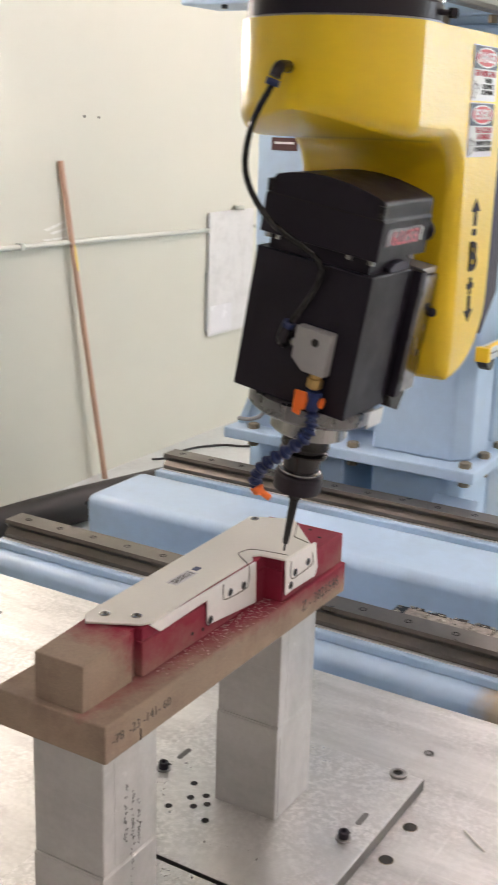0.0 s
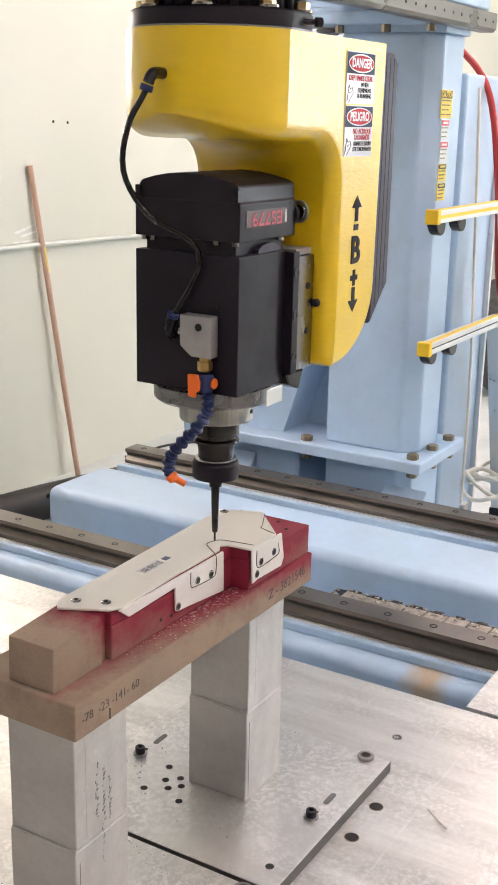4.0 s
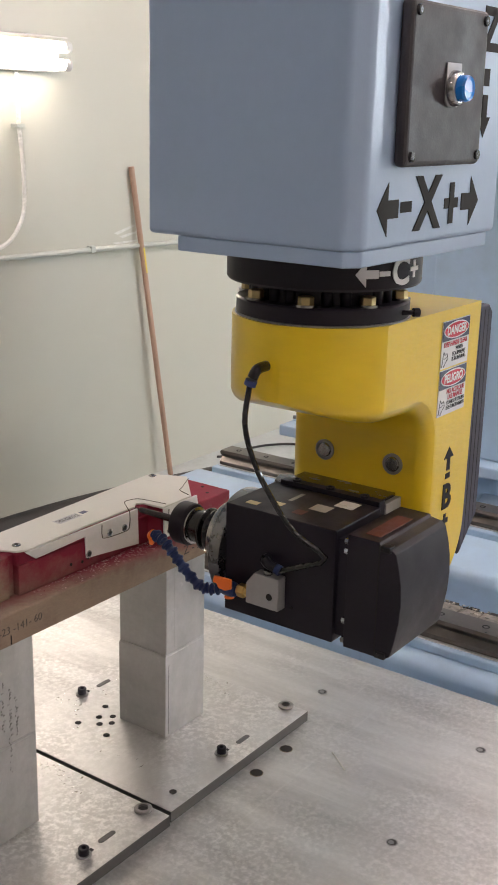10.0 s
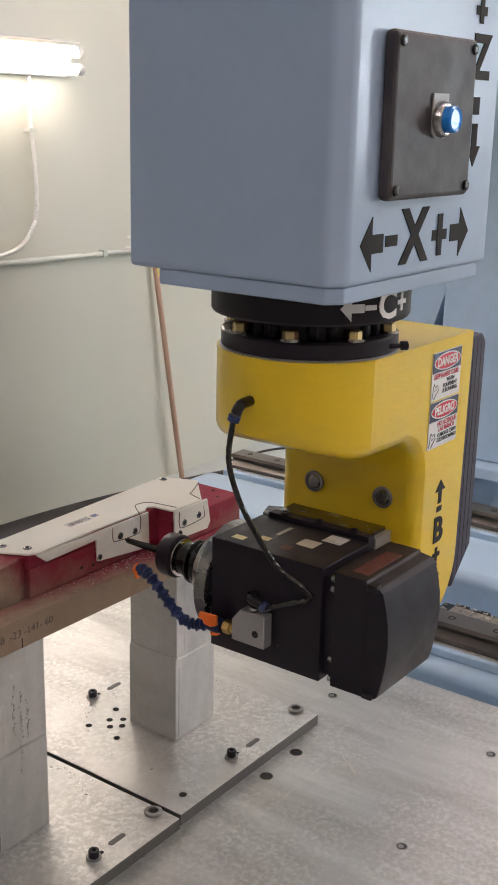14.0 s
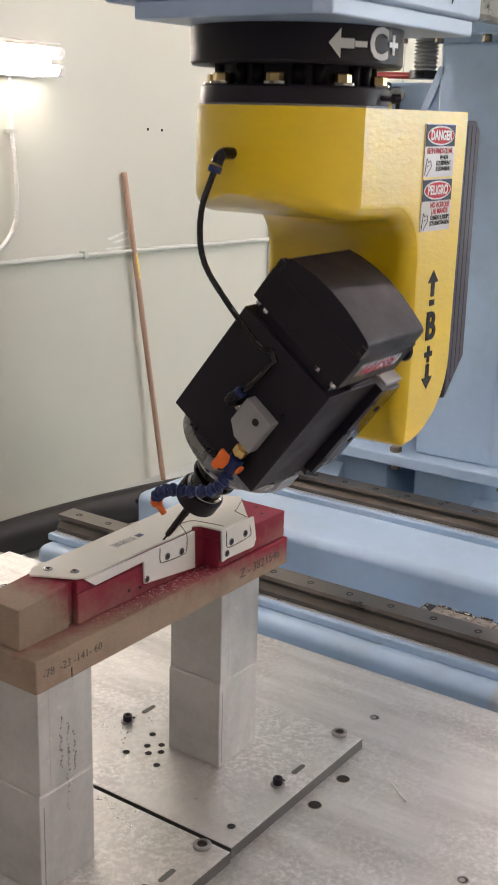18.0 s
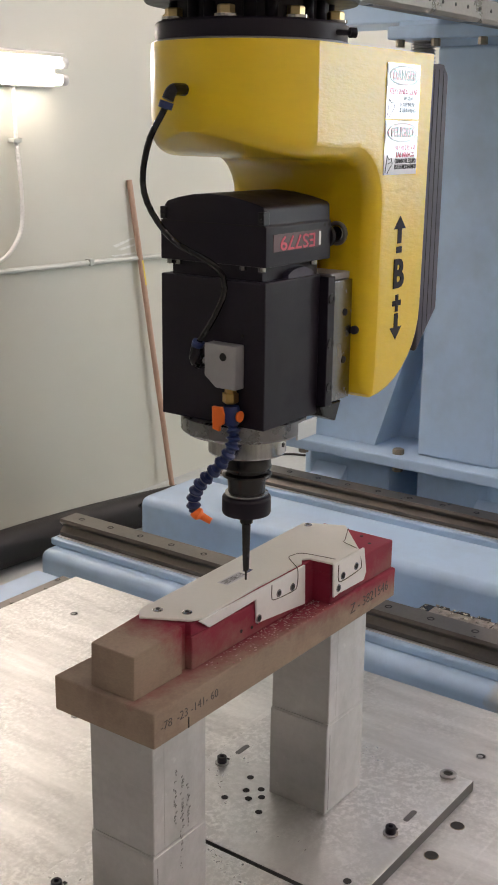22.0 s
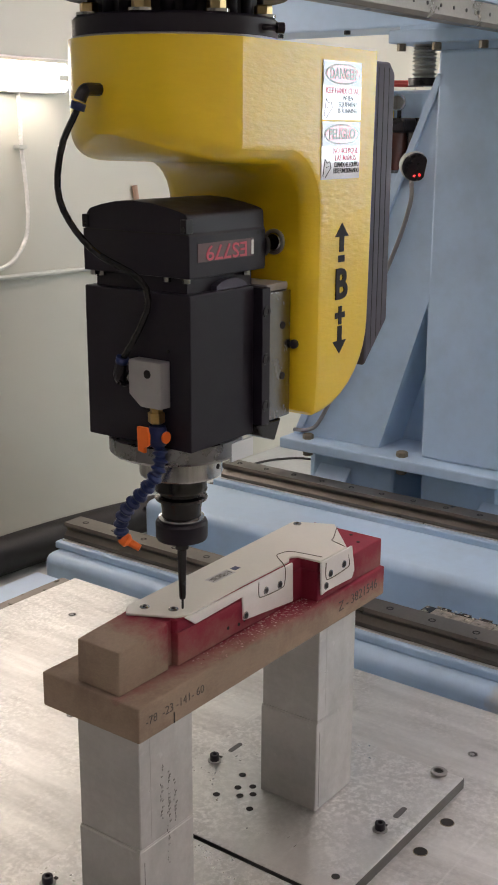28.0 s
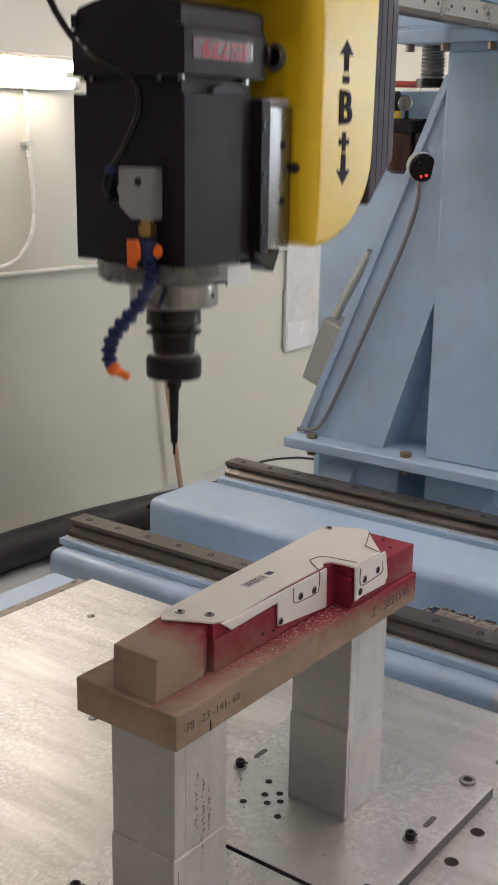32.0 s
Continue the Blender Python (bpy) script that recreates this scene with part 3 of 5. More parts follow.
for i in range(40):
    y = 1.03 - 0.050 * i
    k = random.uniform(-0.003, 0.003)
    pl = part("chip_plate", box(2.090 + k, 2.150 + k, y - 0.0485, y - random.uniform(0.0, 0.002), 0.505, 0.508 + random.uniform(0, 0.003), 0.001), M_CHIPY if i in (8, 13, 21) else M_CHIP, cv)
    part("notch", box(2.1505, 2.162, y - 0.034, y - 0.012, 0.505, 0.510), M_DARK, pl)
    part("notch", box(2.1505, 2.158, y - 0.010, y - 0.004, 0.505, 0.509), M_DARK, pl)


def flakes(n, spots, small, large, seed):
    """Loose flakes lying flat at the places that spots() gives, as one bmesh."""
    rnd = random.Random(seed)
    bm = bmesh.new()
    for _ in range(n):
        x, y, z = spots(rnd)
        a, w, d = rnd.uniform(0, math.pi), rnd.uniform(small, large), rnd.uniform(small, large) * 0.6
        h = rnd.uniform(0.15, 0.5) * w
        vs = [bm.verts.new((x + math.cos(a) * i - math.sin(a) * j, y + math.sin(a) * i + math.cos(a) * j, z + k)) for k in (0, h) for i, j in ((-w, -d), (w, -d * 0.6), (w * 0.7, d), (-w * 0.8, d * 0.8))]
        for q in ((3, 2, 1, 0), (4, 5, 6, 7), (0, 1, 5, 4), (1, 2, 6, 5), (2, 3, 7, 6), (3, 0, 4, 7)):
            bm.faces.new([vs[m] for m in q])
    return bm


def speckled(name, low, high, rough=0.6, metal=0.0):
    """Flakes whose colour changes from piece to piece."""
    m = mat(name, low, rough, metal)
    nt = m.node_tree
    geo, mx = nt.nodes.new("ShaderNodeNewGeometry"), nt.nodes.new("ShaderNodeMix")
    mx.data_type = "RGBA"
    mx.inputs[6].default_value, mx.inputs[7].default_value = (*low, 1), (*high, 1)
    nt.links.new(geo.outputs["Random Per Island"], mx.inputs[0])
    nt.links.new(mx.outputs[2], nt.nodes["Principled BSDF"].inputs["Base Color"])
    return m


solid("swarf", flakes(420, lambda r: (r.choice((r.uniform(2.087, 2.155), r.uniform(2.125, 2.16))), r.uniform(-0.8, 1.05), 0.5105), 0.0016, 0.0055, 3), speckled("swarf_flakes", (0.10, 0.09, 0.08), (0.62, 0.58, 0.48), 0.4, 0.3), "tan and grey metal chips strewn on the way cover", "swarf", kind="stuff")
sp_ = part("side_plate", box(1.728, 1.945, -2.5, 0.585, 0.527, 0.549, 0.0015), M_TABLE, near, "pale aluminium side plate beside the table")
for y in (0.45, -0.4, -1.3):
    part("plate_bracket", prism([(1.86, 0.527), (1.942, 0.527), (1.942, 0.40)], "y", y - 0.05, y + 0.05, 0.002), M_BLUE, near)

middle = bed_beam("middle_box_beam", 2.345, 2.61, 0.505, -2.6, 2.10, "light blue hollow box beam between the rails")
part("end_bolt", turned([(0.008, 0), (0.008, 0.006)], (2.36, 2.10, 0.47), (0, 1, 0), 8), M_DSTEEL, middle)
far = bed_beam("far_rail_beam", 2.66, 2.87, 0.455, -2.6, 2.12, "light blue steel bed beam carrying the far linear rail")
part("rail_seat", box(2.70, 2.84, -2.6, 2.115, 0.455, 0.478, 0.004), M_BLUE, far)
linear_rail(far, 2.765, 0.478, -2.6, 2.105)
part("seat_edge", box(2.722, 2.730, -2.6, 2.105, 0.4775, 0.4800, 0.0008), M_BAR, far, "bare bright edge of the rail seat")
for y in (1.75, 0.9):
    part("cross_tie", prism([(2.19, 0.14), (2.345, 0.14), (2.345, 0.34), (2.19, 0.24)], "y", y - 0.06, y + 0.06, 0.004), M_BLUE, middle)

# ---- the gantry's column ----
col = thing("gantry_column", (3.08, 1.5, 0), "light blue welded steel gantry column with a raking brace", "machine column")
part("pedestal", prism([(2.955, 1.27), (2.99, 1.23), (3.2, 1.23), (3.2, 1.505), (2.955, 1.505)], "z", 0, 0.565, 0.01), M_BLUE, col)
part("rear_pedestal", box(2.96, 3.2, 1.60, 1.90, 0, 0.565, 0.01), M_BLUE, col)
bp = part("base_plate", box(2.885, 3.235, 1.165, 1.985, 0.565, 0.60, 0.005), M_BLUE, col)
for bx_, by_ in ((2.925, 1.205), (3.05, 1.195), (3.18, 1.195), (2.925, 1.555), (2.925, 1.90)):
    part("bolt", hexagon(bx_, by_, 0.60, 0.018, 0.016), M_OLDZ, bp, "yellow zinc hexagon bolt")
    part("nut", hexagon(bx_, by_, 0.545, 0.016, 0.02), M_OLDZ, bp)
part("post", prism([(2.95, 1.26), (2.995, 1.215), (3.14, 1.215), (3.14, 1.505), (2.95, 1.505)], "z", 0.60, 1.775, 0.008), M_BLUE, col)
part("brace", prism([(1.505, 1.085), (1.505, 1.69), (1.51, 1.69), (1.955, 0.60), (1.66, 0.60)], "x", 2.962, 3.135, 0.0), M_BLUE, col)
part("web", prism([(1.505, 0.60), (1.505, 1.09), (1.662, 0.60)], "x", 3.115, 3.134, 0.0), M_BLUE, col)
part("brace_edge", prism([(1.485, 1.715), (1.508, 1.715), (1.975, 0.60), (1.948, 0.60)], "x", 2.950, 2.962, 0.002), M_BLUE, col, "light blue edge strip of the brace")
part("foot_gusset", prism([(2.70, 0.30), (2.955, 0.30), (2.955, 0.50)], "y", 1.165, 1.30, 0.004), M_BLUE, col)
part("foot_gusset", prism([(2.84, 0.40), (2.955, 0.40), (2.955, 0.52)], "y", 1.75, 1.87, 0.004), M_BLUE, col)
part("cap_plate", box(2.90, 3.15, 1.196, 1.64, 1.795, 1.83, 0.004), M_BLUE, col)
part("cap_slab", box(2.93, 3.14, 1.196, 1.62, 1.8302, 1.844, 0.002), M_BLUE, col)
for by_ in (1.23, 1.36, 1.5, 1.61):
    part("cap_bolt", hexagon(2.925, by_, 1.775, 0.013, 0.020), M_OLDZ, col)
part("top_block", box(2.96, 3.14, 1.2, 1.52, 1.775, 1.80, 0.003), M_BLUE, col)
rear = thing("rear_column", (3.45, 1.7, 0), "light blue rear steel column behind the brace", "machine column")
part("body", box(3.3, 3.6, 1.26, 2.14, 0, 1.685, 0.012, 3), M_BLUE, rear)
sg = thing("column_sign", (3.297, 2.037, 1.427), "small dark red-brown sign on the rear column", "sign")
part("plate", box(3.2965, 3.2998, 1.989, 2.085, 1.427, 1.467, 0.0005), M_SIGN, sg)
part("text_bar", box(3.2960, 3.2965, 2.001, 2.073, 1.447, 1.454), M_WVIN, sg)

tie = thing("upper_tie_beam", (3.2, 2.2, 1.85), "light blue upper tie beam of the gantry", "machine beam")
part("beam", box(3.08, 3.3, 1.52, 2.3, 1.855, 2.1, 0.006), M_BLUE, tie)
for y in (1.62, 1.9, 2.15):
    part("tie_bolt", hexagon(3.1, y, 1.843, 0.010, 0.012), M_DSTEEL, tie)
bridge = thing("gantry_bridge", (2.5, 1.45, 1.85), "blue gantry bridge with a dark rail along its lower edge", "machine bridge")
part("beam", box(-1.2, 3.19, 1.168, 1.50, 1.8445, 2.35, 0.006), M_BLUE, bridge)
part("rail", prism([(1.150, 1.797), (1.158, 1.788), (1.193, 1.788), (1.193, 1.8445), (1.150, 1.838)], "x", -1.2, 3.20), M_RAIL, bridge, "dark steel rail with bolt holes")
for i in range(40):
    part("rail_hole", turned([(0.0042, 0), (0.0042, 0.001)], (3.17 - i * 0.06, 1.150, 1.815), (0, -1, 0), 8), M_DARK, bridge)

bl = thing("bellows_screw", (3.0, 1.58, 1.68), "grey ribbed bellows over a jacking screw", "bellows")
part("bellows", tube([(3.0, 1.575, 1.705), (3.0, 1.575, 1.74), (3.0, 1.575, 1.77), (3.0, 1.575, 1.795)], 0.036, 20, 6, 0.25), M_GBOX, bl)
part("collar", lathe([(0.045, 0), (0.045, 0.022)], (3.0, 1.575, 1.683), 20), M_BLKP, bl)
solid("red_air_hose", tube([(3.35, 1.95, 1.71), (3.3, 1.7, 1.705), (3.27, 1.48, 1.72), (3.36, 1.37, 1.765), (3.45, 1.335, 1.748), (3.45, 1.245, 1.63), (3.45, 1.197, 1.375), (3.45, 1.165, 1.05), (3.46, 1.105, 0.86), (3.46, 1.08, 0.70), (3.5, 1.02, 0.52), (3.6, 0.95, 0.3), (3.8, 0.9, 0.02)], 0.0105, 10), M_REDH, "red rubber air hose hanging over the rear column", "hose")

sn = thing("round_sensor", (2.96, 1.6, 1.44), "round black sensor with two red lights on a bracket", "sensor")
LOOK = (-0.78, -0.60, -0.12)
part("rim", turned([(0.036, 0.0), (0.0425, 0.004), (0.0425, 0.040), (0.0405, 0.044)], (2.985, 1.590, 1.465), LOOK, 32), M_GBOX, sn, "pale grey rim")
part("housing", turned([(0.030, 0.040), (0.0395, 0.042), (0.0395, 0.048), (0.036, 0.051)], (2.985, 1.590, 1.465), LOOK, 32), M_BLKP, sn)
for dy_, dz_ in ((0.004, -0.024), (-0.008, -0.021)):
    part("red_light", turned([(0.0035, 0), (0.0035, 0.003)], (2.9435 - dy_ * 0.75, 1.5585 + dy_, 1.459 + dz_), LOOK, 8), M_LED, sn, "small red light")
part("bracket", prism([(1.500, 1.508), (1.575, 1.516), (1.575, 1.455), (1.535, 1.470)], "x", 2.982, 2.996, 0.002), M_BLKP, sn)
solid("sensor_cable", tube([(2.95, 1.575, 1.42), (2.94, 1.57, 1.36), (2.945, 1.61, 1.24), (2.945, 1.70, 1.03), (2.945, 1.80, 0.80), (2.945, 1.87, 0.66), (2.94, 1.91, 0.625), (2.93, 1.96, 0.62)], 0.0065, 10), M_GCABLE, "grey cable clipped along the brace", "cable")
jb = thing("junction_box", (3.22, 2.03, 0.8), "grey steel junction box tilted behind the brace", "junction box")
jm = box(3.19, 3.30, 1.93, 2.085, 0.70, 0.935, 0.008)
bmesh.ops.rotate(jm, cent=(3.24, 2.035, 0.83), matrix=Matrix.Rotation(radians(20), 3, "X"), verts=jm.verts)
part("body", jm, M_GBOX, jb)
part("conduit", tube([(3.2, 2.0, 0.95), (3.2, 1.93, 1.08), (3.2, 1.87, 1.18)], 0.016, 10, 8, 0.12), M_COND, jb, "grey flexible conduit")
ar = thing("air_regulator", (3.25, 1.75, 1.4), "compressed air filter unit with an amber bowl and gauge", "air regulator")
part("bowl", lathe([(0.03, 0), (0.046, 0.01), (0.050, 0.11), (0.044, 0.125)], (3.24, 1.80, 1.43), 20), M_AMBER, ar, "dark amber bowl")
part("body", box(3.2, 3.28, 1.745, 1.86, 1.555, 1.60, 0.008), M_BLKP, ar)
part("valve", box(3.215, 3.29, 1.835, 1.905, 1.60, 1.685, 0.008), M_BLKP, ar, "black valve block")
part("gauge", turned([(0.024, 0), (0.024, 0.016), (0.020, 0.020)], (3.205, 1.77, 1.645), (-1, -0.3, 0), 20), M_STEEL, ar, "round chrome gauge")
part("gauge_stem", rod((3.21, 1.77, 1.60), (3.21, 1.77, 1.63), 0.007, 8), M_BLKP, ar)
part("knob", lathe([(0.014, 0), (0.014, 0.022)], (3.22, 1.81, 1.60), 16), M_LYEL, ar, "yellow knob")
part("filter_cup", lathe([(0.026, 0), (0.03, 0.11)], (3.24, 1.72, 1.445), 16), M_BLKP, ar)
part("wall_bracket", box(3.28, 3.301, 1.72, 1.83, 1.56, 1.60, 0.002), M_BLKP, ar)


def guard_bar(z, name_label, face=False):
    ob = thing("safety_bar", (3.1, 1.13, z), name_label, "safety bar", "yellow-capped bars on the column")
    for zz0, zz1 in ((z + 0.002, z + 0.018), (z - 0.016, z - 0.002)):
        part("profile", box(2.762, 3.32, 1.106, 1.135, zz0, zz1, 0.002), M_BAR, ob)
    part("stripe", box(2.762, 3.32, 1.106, 1.120, z + 0.018, z + 0.0205), M_SYEL, ob, "yellow stripe")
    if face:
        part("stripe", box(2.762, 3.32, 1.1035, 1.106, z - 0.004, z + 0.005), M_SYEL, ob, "yellow stripe")
    part("core", box(2.764, 3.32, 1.109, 1.136, z - 0.014, z + 0.016), M_BLKP, ob)
    part("end_cap", box(2.740, 2.762, 1.102, 1.138, z - 0.018, z + 0.020, 0.003), M_SYEL, ob, "yellow plastic end cap")
    for x in (2.805, 2.955):
        half = [(x + 0.033 * math.cos(radians(a)) - 0.010 * math.sin(radians(a)), z - 0.017 + 0.034 * math.sin(radians(a))) for a in range(180, 361, 20)]
        part("bumper", prism(half, "y", 1.118, 1.146, 0.003), M_BLKP, ob, "round black rubber bumper")
    return ob


def guard_post(x0, z0, x1, z1):
    ob = thing("guard_post", (x1, 1.12, z1), "silver slanting guard post with a yellow stripe", "safety bar", "guard posts by the column")
    d = Vector((x1 - x0, 0, z1 - z0)).normalized()
    n = Vector((-d.z, 0, d.x))
    for a, b, y0, y1, m_ in ((-0.035, -0.012, 1.095, 1.145, M_BAR), (0.012, 0.035, 1.095, 1.145, M_BAR), (-0.012, 0.012, 1.108, 1.14, M_SYEL)):
        pts = [(x0 + a * n.x, z0 + a * n.z), (x1 + a * n.x, z1 + a * n.z), (x1 + b * n.x, z1 + b * n.z), (x0 + b * n.x, z0 + b * n.z)]
        part("stripe" if m_ is M_SYEL else "profile", prism(pts, "y", y0, y1, 0.002), m_, ob)
    part("joint", box(x0 - 0.022, x0 + 0.03, 1.095, 1.145, z0 - 0.03, z0 + 0.02, 0.005), M_GBOX, ob)
    part("foot", box(x1 - 0.05, x1 + 0.05, 1.09, 1.15, z1 - 0.05, z1 + 0.03, 0.006), M_BLKP, ob)
    return ob


guard_post(3.345, 1.30, 3.685, 0.40), guard_post(3.337, 0.955, 3.537, 0.27)
guard_bar(1.309, "silver bar with yellow end cap and striped face", True)
guard_bar(0.963, "silver bar with yellow end cap on black brackets")
ws = thing("warning_labels", (3.05, 1.21, 1.4), "column of yellow and red warning labels", "label")
for z0, z1, m_ in ((1.556, 1.630, M_LYEL), (1.498, 1.552, M_LABEL), (1.440, 1.494, M_LABEL), (1.386, 1.434, M_LYEL), (1.334, 1.382, M_LYEL)):
    w = 0.040 if z1 > 1.6 else 0.028
    lb = part("label", box(3.025 - w, 3.025 + w, 1.2125, 1.2145, z0, z1), m_, ws)
    h = (z1 - z0) * 0.30
    part("label_header", box(3.025 - w * 0.92, 3.025 + w * 0.92, 1.2117, 1.2125, z1 - h, z1 - 0.002), M_LRED if m_ is M_LABEL else M_LBLK, lb, "red label header" if m_ is M_LABEL else "black label header")
    if z1 > 1.6:
        part("word", lettering("CAUTION", 0.021, facing_front(3.025, 1.2113, z1 - h * 0.55), 0.0003, 0.0006, 0.85), M_LYEL, lb)
    else:
        part("text_bar", box(3.025 - w * 0.65, 3.025 + w * 0.65, 1.2113, 1.2117, z1 - h * 0.72, z1 - h * 0.36), M_WVIN if m_ is M_LABEL else M_LYEL, lb)
    rows = max(2, int((z1 - z0 - h) / 0.011))
    for k in range(rows):
        zz = z1 - h - 0.004 - k * (z1 - z0 - h - 0.003) / rows
        for j, (a, b) in enumerate(((-0.85, -0.30 + 0.12 * (k % 2)), (-0.18 + 0.12 * (k % 2), 0.78 - 0.2 * (k % 3)))):
            part("text_bar", box(3.025 + w * a, 3.025 + w * b, 1.2119, 1.2125, zz - 0.0034, zz), M_LINE, lb)
solid("beige_cable", tube([(3.2, 1.185, 1.64), (3.2, 1.165, 1.2), (3.2, 1.148, 0.8), (3.2, 1.146, 0.4), (3.2, 1.15, 0.05)], 0.0045, 8), M_BEIGE, "thin beige cable hanging down the column", "cable")
solid("floor_coil", tube([(3.35 + 0.10 * math.cos(a) + 0.004 * k, 1.10 + 0.10 * math.sin(a), 0.42 + 0.03 * math.sin(1.7 * a)) for k, a in enumerate(0.7 * i for i in range(30))], 0.007, 8, 3), M_BEIGE, "coil of pale cable hanging at the column foot", "cable")
solid("column_strip", box(3.585, 3.60, 1.244, 1.2598, 0.0, 1.62), M_BAR, "thin pale trunking strip on the rear column", "trunking")
so = thing("socket_outlet", (3.2, 1.145, 0.30), "pale plastic socket outlet on the column cable", "socket")
part("box", box(3.178, 3.222, 1.128, 1.1445, 0.30, 0.40, 0.004), M_GBOX, so)
part("plug", turned([(0.012, 0), (0.012, 0.016), (0.006, 0.024)], (3.205, 1.128, 0.36), (0.3, -1, 0), 14), M_BLKP, so, "black plug")
part("plug_lead", tube([(3.212, 1.106, 0.36), (3.26, 1.06, 0.35), (3.30, 1.04, 0.24), (3.30, 1.05, 0.10), (3.24, 1.08, 0.012)], 0.0045, 8), M_BLKP, so, "black lead")
solid("waste_hose", tube([(6.2, 2.0, 0.25), (6.5, 2.3, 0.3), (7.0, 2.3, 0.28), (7.6, 2.5, 0.3)], 0.22, 16, 16, 0.05), M_HOSE, "thick dark duct lying at the far wall", "duct")

bed = bed_beam("table_bed", 0.42, 1.60, 0.358, -2.6, 1.75, "light blue steel bed under the sliding table")
part("foot_strip", box(0.40, 1.62, -2.6, 1.74, 0.0, 0.03, 0.004), M_BLUE, bed)
# ---- the sliding table and what stands on it ----
TABLE_THINGS = []


def on_table(ob):
    TABLE_THINGS.append(ob)
    return ob


tb = on_table(thing("sliding_table", (1.0, 0.3, 0.5), "large worn aluminium machine table with drilled holes", "machine table"))
TZ = 0.551
part("top", box(0.30, 1.712, -1.9, 1.735, TZ - 0.03, TZ, 0.0015), M_TABLE, tb, "worn milled aluminium top")
part("frame", box(0.36, 1.66, -1.85, 1.70, 0.36, TZ - 0.03, 0.006), M_BLUE, tb, "light blue steel frame")
part("end_rail", box(0.32, 1.70, 1.737, 1.765, TZ - 0.05, TZ - 0.002, 0.002), M_RAIL, tb, "grey steel end strip")
part("end_beam", box(0.32, 1.71, 1.766, 1.86, 0.40, TZ - 0.012, 0.008), M_BLUE, tb, "light blue end beam")
for x, y in ((1.36, 0.594), (1.272, 0.592)):
    hole = part("bolt_hole", lathe([(0.0100, 0), (0.0100, 0.0006)], (x, y, TZ), 24), M_DARK, tb)
    part("hole_rim", lathe([(0.0112, 0), (0.0108, 0.0005), (0.0100, 0.0007), (0.0098, 0.0)], (x, y, TZ), 24), M_OLDZ, hole, "rusty rim")
for x, y in ((1.246, 0.332), (1.557, 0.335), (1.561, 0.649), (1.56, 1.28), (1.56, 1.59), (1.25, 1.28), (1.25, 1.59), (0.93, 0.335), (0.62, 0.335), (0.62, 0.649), (1.56, 0.02), (1.246, 0.02)):
    h = part("sunk_screw", lathe([(0.0088, 0), (0.0088, 0.0007), (0.0072, 0.0007), (0.0070, 0.0003)], (x, y, TZ), 20), M_MACH, tb)
    part("screw_well", lathe([(0.0071, 0), (0.0071, 0.0005)], (x, y, TZ), 16), M_DARK, h)
    part("screw_head", lathe([(0.0046, 0), (0.0046, 0.0004), (0.0022, 0.0004), (0.0020, 0.0001)], (x - 0.001, y + 0.001, TZ + 0.0005), 12), M_MACH, h)


on_table(solid("swarf_sliver", rod((1.395, 0.525, TZ + 0.0022), (1.364, 0.483, TZ + 0.0022), 0.0013, 6), M_CREAM, "thin pale offcut sliver lying on the table", "offcut"))


def fixture_plate(x0, x1, y0, y1, label):
    ob = on_table(thing("fixture_plate", ((x0 + x1) / 2, (y0 + y1) / 2, TZ), label, "base plate", "fixture base plates"))
    part("plate", box(x0, x1, y0, y1, TZ + 0.0155, 0.570, 0.0012), M_PLATE, ob)
    part("plate_core", box(x0 - 0.0004, x1 + 0.0004, y0 - 0.0004, y1 + 0.0004, TZ + 0.0005, 0.5690), M_EDGE, ob, "grey plate edge with its dim reflection in the colour")
    return ob


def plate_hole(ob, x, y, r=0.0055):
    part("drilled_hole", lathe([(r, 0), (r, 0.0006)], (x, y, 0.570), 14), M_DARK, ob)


def slot(ob, x, y):
    pts = [(x + sx * 0.012 + 0.0045 * math.cos(a), y + 0.0045 * math.sin(a)) for sx, a0 in ((1, -90), (-1, 90)) for a in (radians(a0 + 30 * k) for k in range(7))]
    part("slot", prism(pts, "z", 0.570, 0.5706), M_EDGE, ob)


plate_a = fixture_plate(1.087, 1.458, 0.616, 0.992, "ground aluminium fixture plate bolted under the far post")
plate_b = fixture_plate(0.705, 1.079, 0.612, 0.988, "ground aluminium fixture plate bolted under the near post")
for x, y in ((1.254, 0.901), (1.221, 0.885), (1.237, 0.868), (1.205, 0.869), (1.22, 0.855), (1.186, 0.9), (1.186, 0.836)):
    plate_hole(plate_a, x, y)
plate_hole(plate_a, 1.128, 0.646, 0.006)
slot(plate_a, 1.313, 0.96), slot(plate_a, 1.314, 0.65), slot(plate_b, 0.985, 0.65)


def cap_screw(x, y, washer, tall):
    ob = on_table(thing("cap_screw", (x, y, 0.570), "black socket cap screw standing in the plate" if tall else "socket cap screw in a steel bushing in the plate", "screw", "fixture plate screws"))
    if washer:
        part("bushing", lathe([(0.0135, 0.0003), (0.0135, 0.004), (0.012, 0.005), (0.0078, 0.005), (0.0075, 0.0006)], (x, y, 0.570), 24), M_MACH, ob, "grey steel bushing ring")
        part("socket", lathe([(0.0075, 0.0004), (0.0075, 0.0022)], (x, y, 0.570), 16), M_DARK, ob)
    if tall:
        part("washer", lathe([(0.0112, 0.0002), (0.0112, 0.0020), (0.0104, 0.0024)], (x, y, 0.570), 24), M_MACH, ob, "steel washer")
        part("head", socket_screw(x, y, 0.5724, 0.0078, 0.0105), M_BLACK, ob)
        part("key_slot", box(x + 0.0115, x + 0.017, y - 0.0035, y + 0.0025, 0.5702, 0.5712), M_DARK, ob)
    return ob


